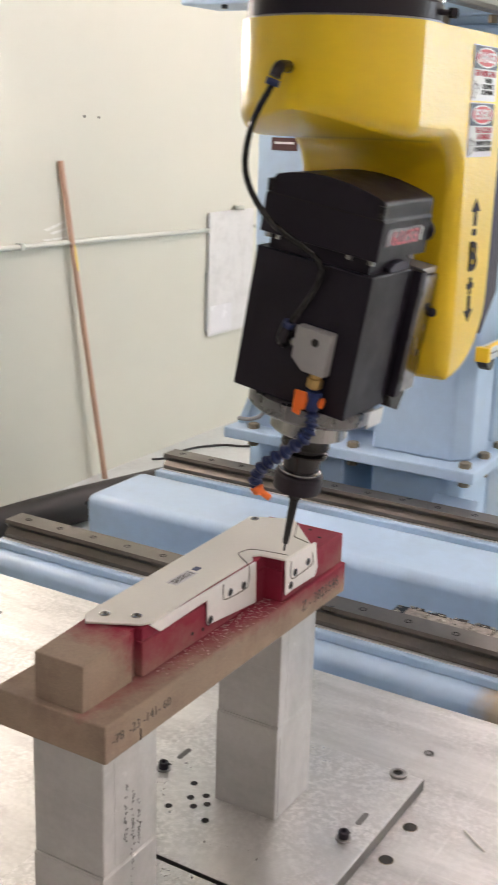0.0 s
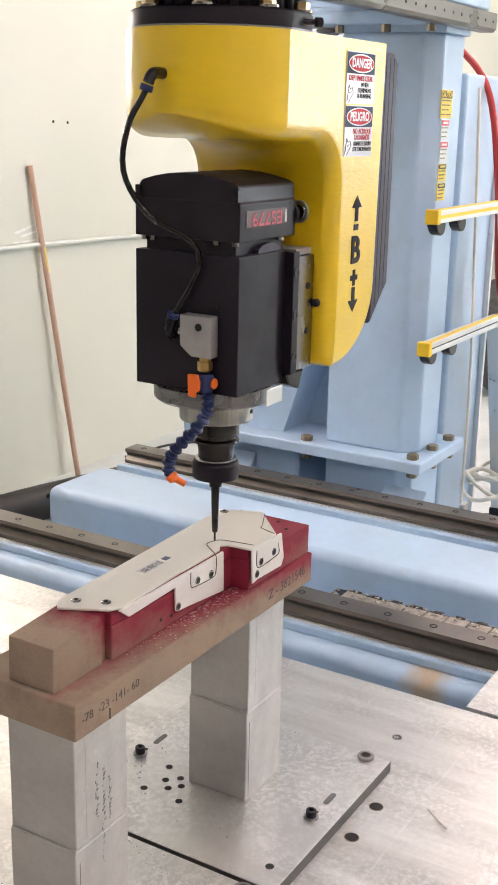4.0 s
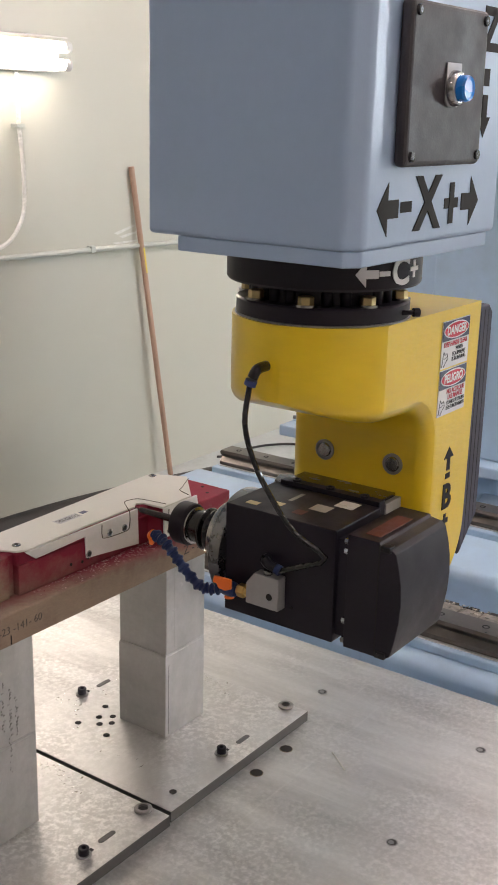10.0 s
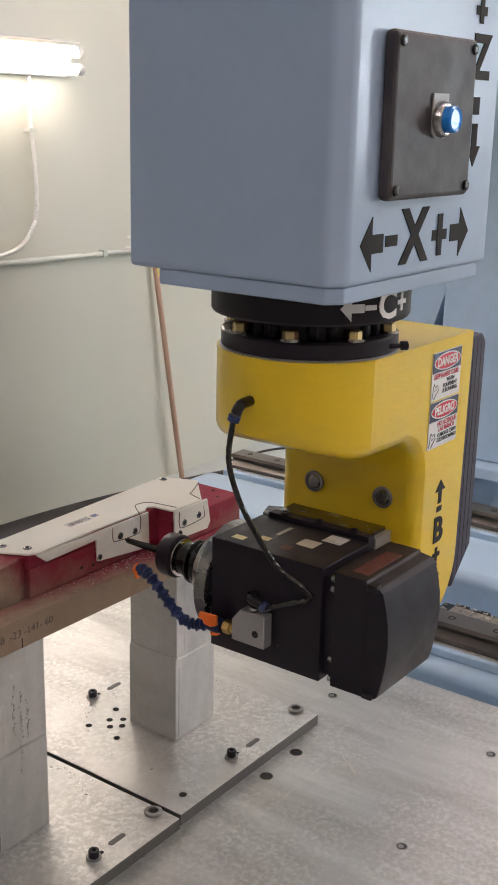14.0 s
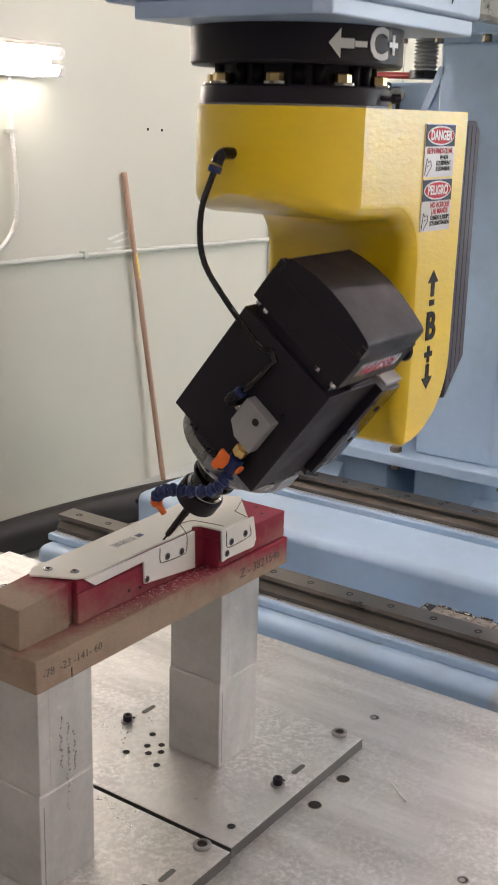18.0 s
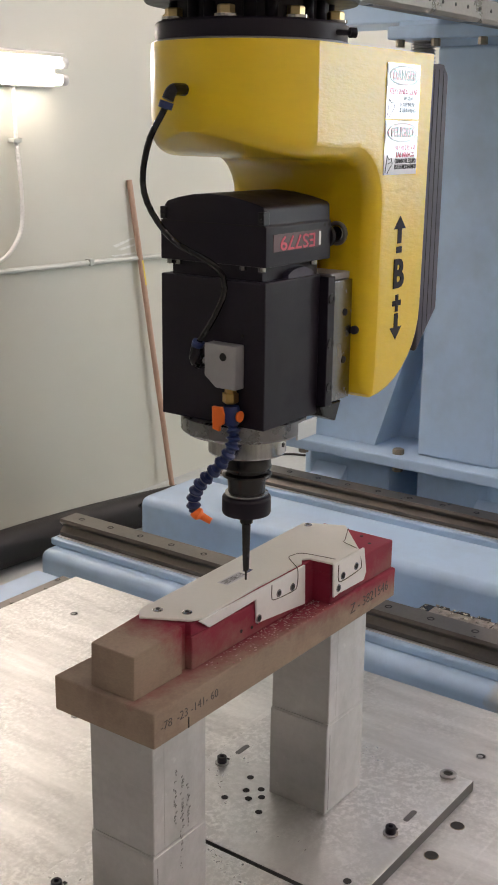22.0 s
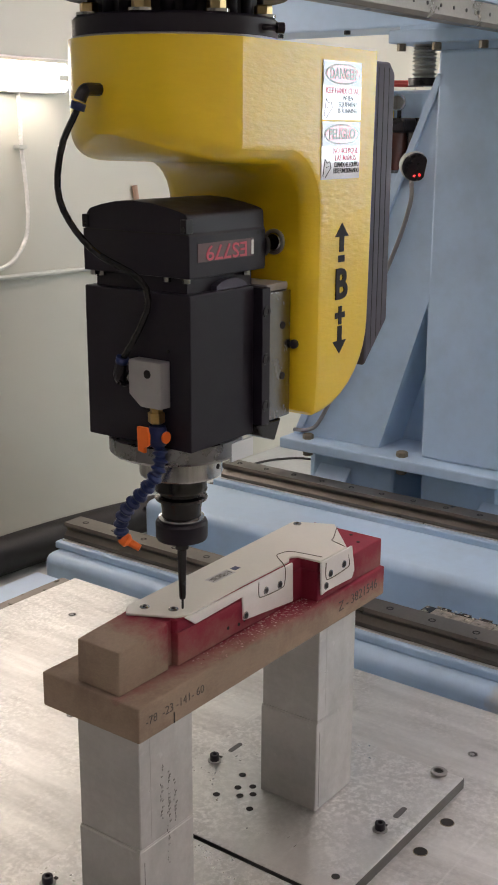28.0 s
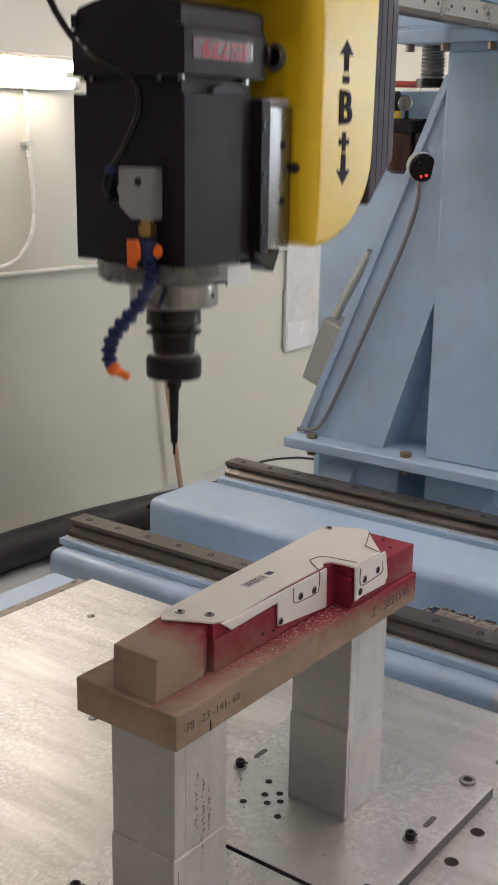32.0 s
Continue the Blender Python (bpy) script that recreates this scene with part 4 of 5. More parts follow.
cap_screw(1.447, 0.654, True, False), cap_screw(1.065, 0.651, True, False)
cap_screw(1.258, 0.652, False, True), cap_screw(1.26, 0.962, False, True), cap_screw(0.935, 0.647, False, True), cap_screw(0.88, 0.95, False, True)


def support_post(x0, y0, label):
    w = 0.1016
    ob = on_table(thing("support_post", (x0 + w / 2, y0 + w / 2, 0.570), label, "post", "aluminium fixture posts"))
    part("lower_block", box(x0, x0 + w, y0, y0 + w, 0.5703, 0.7165, 0.0012, 1), M_ALU, ob)
    part("upper_block", box(x0 + 0.0022, x0 + w, y0 + 0.0004, y0 + w - 0.001, 0.7185, 0.8765, 0.0012, 1), M_ALU, ob)
    part("joint", box(x0 + 0.0014, x0 + w - 0.0005, y0 + 0.0006, y0 + w - 0.0015, 0.7165, 0.7185), M_ALU, ob)
    part("notch", prism([(x0 - 0.0008, 0.7150), (x0 + 0.003, 0.7150), (x0 + 0.003, 0.7205), (x0 + 0.0004, 0.7205)], "y", y0 - 0.0006, y0 + 0.006), M_ALU, ob, "burred notch at the corner")
    part("seam", box(x0 + 0.0075, x0 + 0.0085, y0 - 0.0002, y0 + 0.0004, 0.575, 0.700), M_EDGE, ob)
    part("seam", box(x0 + 0.022, x0 + 0.0224, y0 + 0.0002, y0 + 0.0008, 0.725, 0.872), M_GBOX, ob)
    return ob


post_far = support_post(1.238, 0.7525, "square milled aluminium post of stacked blocks under the fixture")
post_near = support_post(0.8515, 0.7525, "square milled aluminium post with handwriting under the fixture")
random.seed(7)
for k, (z, n) in enumerate(((0.822, 15), (0.806, 24), (0.796, 12))):
    x = 0.893 + 0.012 * k
    for j in range(n):
        z -= random.choice((0.003, 0.005, 0.005, 0.009))
        dx, tall = random.uniform(-0.0025, 0.0025), random.uniform(0.0012, 0.0040)
        for e in range(random.choice((1, 2, 2))):
            part("ink_stroke", box(x + dx + 0.002 * e - 0.0004, x + dx + 0.002 * e + 0.0004, 0.7521, 0.7527, z - tall * (1 - 0.4 * e), z), M_FAINT, post_near)

fx = on_table(thing("trim_fixture", (1.11, 0.81, 0.877), "tan tooling board fixture dusted with red", "fixture"))
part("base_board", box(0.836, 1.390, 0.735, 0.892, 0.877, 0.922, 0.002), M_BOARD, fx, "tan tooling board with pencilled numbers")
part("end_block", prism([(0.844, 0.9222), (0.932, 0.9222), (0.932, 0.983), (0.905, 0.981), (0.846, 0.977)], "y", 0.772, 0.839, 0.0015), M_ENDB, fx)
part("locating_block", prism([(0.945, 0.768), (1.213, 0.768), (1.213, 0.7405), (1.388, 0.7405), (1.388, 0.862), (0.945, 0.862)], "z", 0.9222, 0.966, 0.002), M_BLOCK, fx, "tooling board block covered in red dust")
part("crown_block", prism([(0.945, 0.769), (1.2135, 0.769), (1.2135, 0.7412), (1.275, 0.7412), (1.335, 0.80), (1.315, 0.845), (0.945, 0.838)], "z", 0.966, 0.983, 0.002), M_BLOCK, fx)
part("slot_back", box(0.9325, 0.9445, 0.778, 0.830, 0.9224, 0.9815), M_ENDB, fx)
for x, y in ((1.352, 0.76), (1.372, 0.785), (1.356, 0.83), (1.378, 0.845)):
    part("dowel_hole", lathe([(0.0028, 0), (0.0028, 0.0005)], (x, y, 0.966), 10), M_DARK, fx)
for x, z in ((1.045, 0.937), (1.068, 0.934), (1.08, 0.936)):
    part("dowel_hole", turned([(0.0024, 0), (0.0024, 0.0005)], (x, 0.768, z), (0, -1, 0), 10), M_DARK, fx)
part("text", lettering("-78  -23 -141- 60", 0.0155, facing_front(0.901, 0.7347, 0.900, 0), 0.0002, -0.0002), M_PENCIL, fx, "handwritten black numbers")
part("text", lettering("Z - 3821546", 0.0215, facing_front(1.315, 0.7347, 0.900, 1.5), 0.0002, -0.0002), M_PENCIL, fx, "handwritten black numbers")
part("pencil_line", box(0.897, 0.8982, 0.7342, 0.735, 0.878, 0.892), M_INK, fx)

def ledge(r):
    x = 0.96 + 0.26 * r.random() ** 0.6
    return x, 0.7665 - 0.030 * r.random() ** 1.6, 0.9222


on_table(solid("cutting_dust", flakes(420, ledge, 0.0004, 0.0016, 5), speckled("red_and_white_flakes", (0.20, 0.012, 0.035), (0.66, 0.52, 0.48), 0.8), "red and white cutting flakes lying on the fixture ledge", "cutting dust", kind="stuff"))

pn = on_table(thing("trimmed_panel", (1.13, 0.80, 0.984), "cream composite panel clamped on the red fixture", "panel"))
part("top_skin", prism([(0.918, 0.828), (0.948, 0.773), (0.962, 0.765), (1.080, 0.769), (1.184, 0.769), (1.196, 0.777), (1.205, 0.770), (1.208, 0.7345), (1.278, 0.7345), (1.349, 0.800), (1.321, 0.857), (0.935, 0.842)], "z", 0.9835, 0.9868, 0.0012), M_CREAM, pn, "cream laminate top skin")
part("side_flange", prism([(0.955, 0.984), (0.975, 0.969), (1.072, 0.972), (1.074, 0.938), (1.188, 0.926), (1.186, 0.984)], "y", 0.7640, 0.7672, 0.001), M_WHITE, pn, "white turned-down flange")
part("lobe_flange", prism([(1.211, 0.984), (1.213, 0.934), (1.228, 0.936), (1.293, 0.934), (1.300, 0.945), (1.292, 0.984)], "y", 0.7335, 0.7367, 0.001), M_WHITE, pn, "white turned-down flange")
ef = prism([(0.0, 0.984), (0.085, 0.984), (0.070, 0.958), (0.0, 0.940)], "y", 0, 0.002)
bmesh.ops.transform(ef, matrix=pose(1.281, 0.7365, 0, 0, 0, 43), verts=ef.verts)
part("end_flange", ef, M_CREAM, pn, "cream turned-down end")
for x, y in ((0.946, 0.822), (0.962, 0.789), (1.315, 0.845)):
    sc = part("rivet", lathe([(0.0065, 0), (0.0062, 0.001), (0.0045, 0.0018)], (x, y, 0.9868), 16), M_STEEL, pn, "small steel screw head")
    part("rivet_hole", lathe([(0.0026, 0), (0.0026, 0.0004)], (x, y, 0.9887), 10), M_DARK, sc)
for x, z, y in ((1.123, 0.964, 0.764), (1.155, 0.962, 0.764), (1.235, 0.960, 0.7335), (1.270, 0.963, 0.7335), (1.224, 0.945, 0.7335), (1.078, 0.944, 0.764)):
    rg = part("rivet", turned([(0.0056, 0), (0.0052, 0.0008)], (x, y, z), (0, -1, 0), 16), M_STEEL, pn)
    part("rivet_hole", turned([(0.0036, 0), (0.0036, 0.0003)], (x, y - 0.0008, z), (0, -1, 0), 12), M_DARK, rg)
part("trim_cut", tube([(1.106, 0.7636, 0.981), (1.106, 0.7636, 0.964), (1.114, 0.7636, 0.958), (1.158, 0.7636, 0.956), (1.166, 0.7636, 0.962), (1.167, 0.7636, 0.980), (1.168, 0.768, 0.9870), (1.187, 0.792, 0.9870), (1.198, 0.794, 0.9870), (1.213, 0.787, 0.9870), (1.219, 0.760, 0.9870), (1.222, 0.739, 0.9870)], 0.0006, 6, 4), M_CUT, pn, "thin dark cut line")
part("trim_cut", tube([(1.222, 0.733, 0.980), (1.222, 0.733, 0.960), (1.231, 0.733, 0.953), (1.276, 0.733, 0.955), (1.284, 0.733, 0.961), (1.279, 0.735, 0.982), (1.277, 0.739, 0.987), (1.286, 0.764, 0.987), (1.297, 0.769, 0.987), (1.340, 0.790, 0.987)], 0.0006, 6, 4), M_CUT, pn, "thin dark cut line")
lb = part("barcode_label", box(1.058, 1.105, 0.801, 0.817, 0.9868, 0.9871), M_LABEL, pn, "small white barcode label")
for i in range(14):
    x = 1.061 + 0.0030 * i
    part("bar", box(x, x + random.choice((0.0008, 0.0016)), 0.804, 0.814, 0.9871, 0.9873), M_PENCIL, lb)
part("blue_mark", box(1.110, 1.122, 0.806, 0.815, 0.9868, 0.9871), M_NAVY, pn)

# ---- the head: ram, yoke and tilting spindle ----
PV = Vector((1.183, 0.787, 1.307))
hd = thing("router_head", PV, "blue ram with a yellow yoke carrying a black router spindle", "machine head")
AX, AY = 1.183, 0.787
ram = part("ram", prism([(0.999, 0.922), (1.352, 0.922), (1.352, 0.636), (1.019, 0.636), (0.999, 0.652)], "z", 1.748, 2.9, 0.006, 3), M_RAM, hd, "blue-grey painted square ram", soft=True)
part("foot_plate", prism([(1.004, 0.880), (1.338, 0.880), (1.338, 0.640), (1.021, 0.640), (1.004, 0.654)], "z", 1.730, 1.748, 0.002), M_RAM, ram)
cp = part("cover_plate", box(1.068, 1.256, 0.620, 0.6355, 1.835, 2.006, 0.006, 3), M_PANEL, ram, "dark brown cover plate")
for x in (1.080, 1.244):
    for z in (1.846, 1.995):
        part("screw", turned([(0.006, 0), (0.0055, 0.003), (0.003, 0.0035)], (x, 0.620, z), (0, -1, 0), 12), M_DSTEEL, cp)
part("button_tag", prism([(1.150, 1.905), (1.156, 1.899), (1.180, 1.899), (1.186, 1.905), (1.186, 1.946), (1.150, 1.946)], "y", 0.6175, 0.6198, 0.0008), M_GREYB, cp, "grey legend plate")
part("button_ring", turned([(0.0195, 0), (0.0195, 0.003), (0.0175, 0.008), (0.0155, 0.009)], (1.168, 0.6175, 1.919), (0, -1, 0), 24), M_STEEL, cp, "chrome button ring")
part("button", turned([(0.0140, 0), (0.0145, 0.009), (0.013, 0.012), (0.010, 0.0105), (0.006, 0.0105)], (1.168, 0.610, 1.919), (0, -1, 0), 24), M_BTN, cp, "blue push button")
yf = 0.6353
part("letter_x", lettering("X", 0.082, facing_front(1.158, yf, 1.790), bold=0.0026), M_INK, ram, "black vinyl letter")
for dx, dirn in ((1.064, 180), (1.270, 0)):
    part("arrow", flat_shape(arrow_shape(0.048, 0.024, 0.058, 0.020), facing_front(dx, yf + 0.0006, 1.790, dirn)), M_INK, ram, "black vinyl arrow")
part("minus", flat_shape([(-0.013, -0.006), (0.013, -0.006), (0.013, 0.006), (-0.013, 0.006)], facing_front(1.106, yf + 0.0006, 1.791)), M_INK, ram)
part("plus", flat_shape([(-0.018, -0.006), (0.018, -0.006), (0.018, 0.006), (-0.018, 0.006)], facing_front(1.219, yf + 0.0006, 1.790)), M_INK, ram)
part("plus", flat_shape([(-0.006, -0.024), (0.006, -0.024), (0.006, 0.024), (-0.006, 0.024)], facing_front(1.219, yf + 0.0002, 1.790)), M_INK, ram)
part("letter_z", lettering("Z", 0.068, facing_front(1.297, yf, 1.987), bold=0.0022), M_INK, ram, "black vinyl letter")
part("minus", flat_shape([(-0.009, -0.010), (0.009, -0.010), (0.009, 0.010), (-0.009, 0.010)], facing_front(1.292, yf + 0.0006, 1.935)), M_INK, ram)
part("arrow", flat_shape(arrow_shape(0.050, 0.024, 0.034, 0.014), facing_front(1.293, yf + 0.0006, 1.890, -90)), M_INK, ram, "black vinyl arrow")
part("plus", flat_shape([(-0.014, -0.005), (0.014, -0.005), (0.014, 0.005), (-0.014, 0.005)], facing_front(1.290, yf + 0.0006, 2.04)), M_INK, ram)
part("plus", flat_shape([(-0.005, -0.014), (0.005, -0.014), (0.005, 0.014), (-0.005, 0.014)], facing_front(1.290, yf + 0.0002, 2.04)), M_INK, ram)

carriage = thing("ram_carriage", (1.18, 1.04, 1.86), "blue carriage that guides the ram along the bridge", "machine carriage")
part("body", box(1.02, 1.33, 0.935, 1.1505, 1.862, 2.34, 0.006), M_RAM, carriage)
part("bearing", box(1.03, 1.32, 1.1505, 1.1675, 1.90, 2.30, 0.002), M_DSTEEL, carriage)
for x in (1.06, 1.26):
    part("guide_shoe", box(x, x + 0.03, 0.9222, 0.935, 1.87, 2.33, 0.002), M_DSTEEL, carriage)

fl = part("swivel_flange", lathe([(0.095, 0.044), (0.121, 0.044), (0.123, 0.047), (0.123, 0.085), (0.10, 0.0855)], (AX, AY, 1.645), 64), M_BLACK, hd, "black round swivel flange")
part("neck", lathe([(0.088, 0.0225), (0.088, 0.046)], (AX, AY, 1.645), 48), M_BLACK, hd)
part("lower_ring", lathe([(0.108, 0), (0.1105, 0.003), (0.1105, 0.020), (0.108, 0.0225)], (AX, AY, 1.645), 64), M_BLACK, hd)
part("seat_ring", lathe([(0.1085, 0), (0.1122, 0.0005), (0.1122, 0.0022), (0.1095, 0.003)], (AX, AY, 1.6448), 64), M_MACH, hd, "bright machined seat ring")
for i in range(8):
    a = radians(20 + 45 * i)
    x, y = AX + 0.098 * math.cos(a), AY + 0.098 * math.sin(a)
    b = part("flange_bolt", hexagon(x, y, 1.6705, 0.0098, 0.0095), M_ZINC, hd, "yellow zinc hexagon bolt")
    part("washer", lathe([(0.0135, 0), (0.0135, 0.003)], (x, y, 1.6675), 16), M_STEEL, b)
    for step in (15, 30):
        c = a + radians(step)
        part("lug", lathe([(0.0075, 0), (0.0075, 0.022)], (AX + 0.087 * math.cos(c), AY + 0.087 * math.sin(c), 1.6675), 14), M_BLACK, hd)

stop = part("stop_screw", rod((AX + 0.006, AY - 0.106, 1.656), (AX + 0.022, AY - 0.118, 1.656), 0.0032, 14), M_BLACK, hd, "black stop screw")
part("stop_head", rod((AX + 0.022, AY - 0.118, 1.656), (AX + 0.028, AY - 0.1225, 1.656), 0.0056, 16), M_BLACK, stop)


def on_round(angle, z, r=0.1234):
    a = radians(angle)
    return pose(AX + r * math.cos(a), AY + r * math.sin(a), z, 90, 0, angle + 90)


part("letter_c", lettering("C", 0.046, on_round(259.5, 1.710), bold=0.0012), M_WVIN, fl, "white vinyl letter")
part("minus", flat_shape([(-0.008, -0.003), (0.008, -0.003), (0.008, 0.003), (-0.008, 0.003)], on_round(247, 1.710)), M_WVIN, fl)
part("plus", lettering("+", 0.04, on_round(273, 1.710), bold=0.001), M_WVIN, fl)
part("arrow", flat_shape(arrow_shape(0.030, 0.014, 0.030, 0.010), on_round(235.5, 1.710) @ pose(0, 0, 0.001, 0, 0, 180)), M_WVIN, fl, "white vinyl arrow")

# yoke: a round front, a straight body and an arm with a rounded foot
R, RC = 0.112, 0.1155


def yoke_shape():
    """A rounded edge of radius e runs along the underside, the throat and the arm's foot; the front is part of a cylinder."""
    path = []
    for a in (*range(6, 73, 6), 75.87, 83, 90):
        x = AX - RC * math.cos(radians(a))
        path.append((x, 1.5195 + 0.030 * ((AX - x) / RC) ** 2.2, 0.020))
    path += [(1.205, 1.5185, 0.020), (1.228, 1.5180, 0.020)]
    path += [(1.236 + 0.052 * math.sin(radians(a)), 1.466 + 0.052 * math.cos(radians(a)), 0.022) for a in (8, 20, 34, 48, 62, 76, 90)]
    path += [(1.288, 1.42, 0.022), (1.288, 1.33, 0.022), (1.288, 1.262, 0.020)]
    path += [(1.2885, 1.240, 0.016), (1.292, 1.2285, 0.011)]
    path += [(1.300 + 0.120 * math.sin(radians(a)), 1.328 - 0.105 * math.cos(radians(a)), 0.008) for a in (0, 10, 20, 30, 40, 50, 60, 70, 80, 90)]
    path += [(1.42, 1.5, 0.004), (1.42, 1.645, 0.003)]
    n, steps, top = len(path), 6, 1.645
    bm = bmesh.new()
    grids = []
    for sgn in (-1, 1):
        rows = []
        for i, (x, z, e) in enumerate(path):
            (xa, za, _), (xb, zb, _) = path[max(i - 1, 0)], path[min(i + 1, n - 1)]
            d = Vector((xb - xa, zb - za)).normalized()
            nx, nz = (0, 1) if x <= AX + 0.001 else (-d.y, d.x)
            w = min(R, math.sqrt(max(0.0, RC ** 2 - (AX - x) ** 2))) if x < AX else R
            e = min(e, 0.55 * w)
            row = []
            for k in range(steps + 1):
                th = math.pi / 2 * k / steps
                off = e * (1 - math.cos(th))
                if i == n - 1:
                    off, zz = 0, top
                row.append(bm.verts.new((x + nx * off, AY + sgn * (w - e + e * math.sin(th)), z + nz * off)))
            rows.append(row)
        grids.append(rows)
    lo, hi = grids
    for i in range(n - 1):
        bm.faces.new((lo[i][0], lo[i + 1][0], hi[i + 1][0], hi[i][0]))
        for rows in grids:
            for k in range(steps):
                bm.faces.new((rows[i][k], rows[i + 1][k], rows[i + 1][k + 1], rows[i][k + 1]))
    split = 14
    tops = []
    for rows in grids:
        line = [bm.verts.new((rows[i][-1].co.x, rows[i][-1].co.y, top)) for i in range(split + 1)]
        for i in range(split):
            bm.faces.new((rows[i][-1], rows[i + 1][-1], line[i + 1], line[i]))
        bm.faces.new([line[split]] + [rows[i][-1] for i in range(split, n)])
        tops.append(line)
    for i in range(split):
        bm.faces.new((tops[0][i], tops[0][i + 1], tops[1][i + 1], tops[1][i]))
    bm.faces.new([tops[0][split]] + lo[-1][::-1] + hi[-1] + [tops[1][split]])
    bm.faces.new(lo[0] + [tops[0][0], tops[1][0]] + hi[0][::-1])
    bmesh.ops.recalc_face_normals(bm, faces=bm.faces)
    return bm


yoke = part("yoke", yoke_shape(), M_YEL, hd, "yellow painted cast yoke", soft=True)
yoke.data.materials.append(M_YELF)
for f in yoke.data.polygons:
    if abs(f.normal.y) > 0.965 and f.center.x + PV.x > 1.153:
        f.material_index = 1
seen = {}
for f in yoke.data.polygons:
    for key in f.edge_keys:
        seen.setdefault(key, set()).add(f.material_index)
for e in yoke.data.edges:
    if len(seen[e.key]) > 1:
        e.use_edge_sharp = True
part("set_screw", turned([(0.0055, 0), (0.0055, 0.004), (0.0035, 0.0055)], (1.2885, 0.6975, 1.3104), (-1, 0, 0), 14), M_BLACK, yoke)
part("back_cover", prism([(1.4205, 1.635), (1.461, 1.635), (1.474, 1.622), (1.474, 1.318), (1.4205, 1.264)], "y", 0.680, 0.894, 0.003), M_COVER, yoke, "dark violet-grey back cover")
for k, x in enumerate((1.4335, 1.4460, 1.4585)):
    part("cover_groove", box(x, x + 0.0010, 0.6797, 0.6804, 1.286 + 0.013 * k, 1.628), M_DARK, yoke)
for y in (0.8375, 0.728):
    n = part("bolt_ring", turned([(0.0150, 0), (0.0150, 0.003), (0.0138, 0.004), (0.0118, 0.004), (0.0112, 0.0015)], (1.2882, y, 1.4285), (-1, 0, 0), 28), M_MACH, yoke, "grey steel ring")
    part("arm_bolt", turned([(0.0105, 0.0012), (0.0105, 0.0030), (0.009, 0.0040), (0.004, 0.0040)], (1.2882, y, 1.4285), (-1, 0, 0), 20), M_STEEL, n, "bright steel bolt end")
yf = AY - R - 0.0012


def warning(z1, word, red_lines, black_lines):
    x0, x1, h = 1.302, 1.384, 0.064
    st = part("warning_label", box(x0, x1, yf, yf + 0.001, z1 - h, z1), M_LABEL, yoke, "glossy white danger label")
    part("header", box(x0 + 0.001, x1 - 0.001, yf - 0.0004, yf, z1 - 0.027, z1 - 0.001), M_LBLUE, st, "navy label header")
    ring = [(0.037 * math.cos(a), 0.0115 * math.sin(a)) for a in (2 * math.pi * i / 32 for i in range(32))]
    part("oval_rim", flat_shape(ring, facing_front((x0 + x1) / 2, yf - 0.0004, z1 - 0.014), 0.0003), M_WVIN, st)
    part("oval", flat_shape([(a * 0.95, b * 0.86) for a, b in ring], facing_front((x0 + x1) / 2, yf - 0.0007, z1 - 0.014), 0.0003), M_LRED, st, "red oval")
    part("word", lettering(word, 0.0160, facing_front((x0 + x1) / 2, yf - 0.0011, z1 - 0.0142), 0.0002, 0.00045, 0.90), M_WVIN, st)
    z = z1 - 0.0325
    for t_ in red_lines:
        part("line", lettering(t_, 0.0096, facing_front((x0 + x1) / 2 + (0.010 if len(red_lines) > 1 else 0), yf - 0.0003, z), 0.0002, 0.0001, 0.88 if len(red_lines) > 1 else 0.80), M_LRED, st)
        z -= 0.0078
    for t_ in black_lines:
        part("line", lettering(t_, 0.0078, facing_front((x0 + x1) / 2 + 0.012, yf - 0.0003, z), 0.0002, 0.00008, 0.72 if len(t_) > 12 else 0.95), M_LBLK, st)
        z -= 0.0070
    for k, (a, b, c, d) in enumerate(((-0.010, -0.012, -0.006, 0.008), (-0.006, 0.008, -0.002, 0.003), (-0.002, 0.003, 0.004, 0.005), (0.004, 0.005, 0.007, -0.002), (0.007, -0.002, 0.001, -0.007), (0.001, -0.007, -0.005, -0.013), (-0.004, -0.002, 0.003, 0.000))):
        part("picture_stroke", rod((x0 + 0.013 + a, yf - 0.0002, z1 - 0.049 + b), (x0 + 0.013 + c, yf - 0.0002, z1 - 0.049 + d), 0.0004, 5), M_LBLK, st)


warning(1.630, "DANGER", ["KEEP HANDS CLEAR"], ["WHEN", "EQUIPMENT", "IS RUNNING"])
warning(1.564, "PELIGRO", ["NO ACERQUE", "LAS MANOS"], ["CUANDO EL EQUIPO", "ESTE FUNCIONANDO"])
yf += 0.0004
part("letter_b", lettering("B", 0.050, facing_front(1.351, yf, 1.375), bold=0.0016), M_INK, yoke, "black vinyl letter")
part("minus", flat_shape([(-0.007, -0.004), (0.007, -0.004), (0.007, 0.004), (-0.007, 0.004)], facing_front(1.351, yf + 0.001, 1.407)), M_INK, yoke)
part("plus", flat_shape([(-0.011, -0.0035), (0.011, -0.0035), (0.011, 0.0035), (-0.011, 0.0035)], facing_front(1.351, yf + 0.001, 1.339)), M_INK, yoke)
part("plus", flat_shape([(-0.0035, -0.011), (0.0035, -0.011), (0.0035, 0.011), (-0.0035, 0.011)], facing_front(1.351, yf + 0.0008, 1.339)), M_INK, yoke)
part("arrow", flat_shape(arrow_shape(0.034, 0.016, 0.030, 0.010), facing_front(1.351, yf + 0.001, 1.432, 90)), M_INK, yoke, "black vinyl arrow")
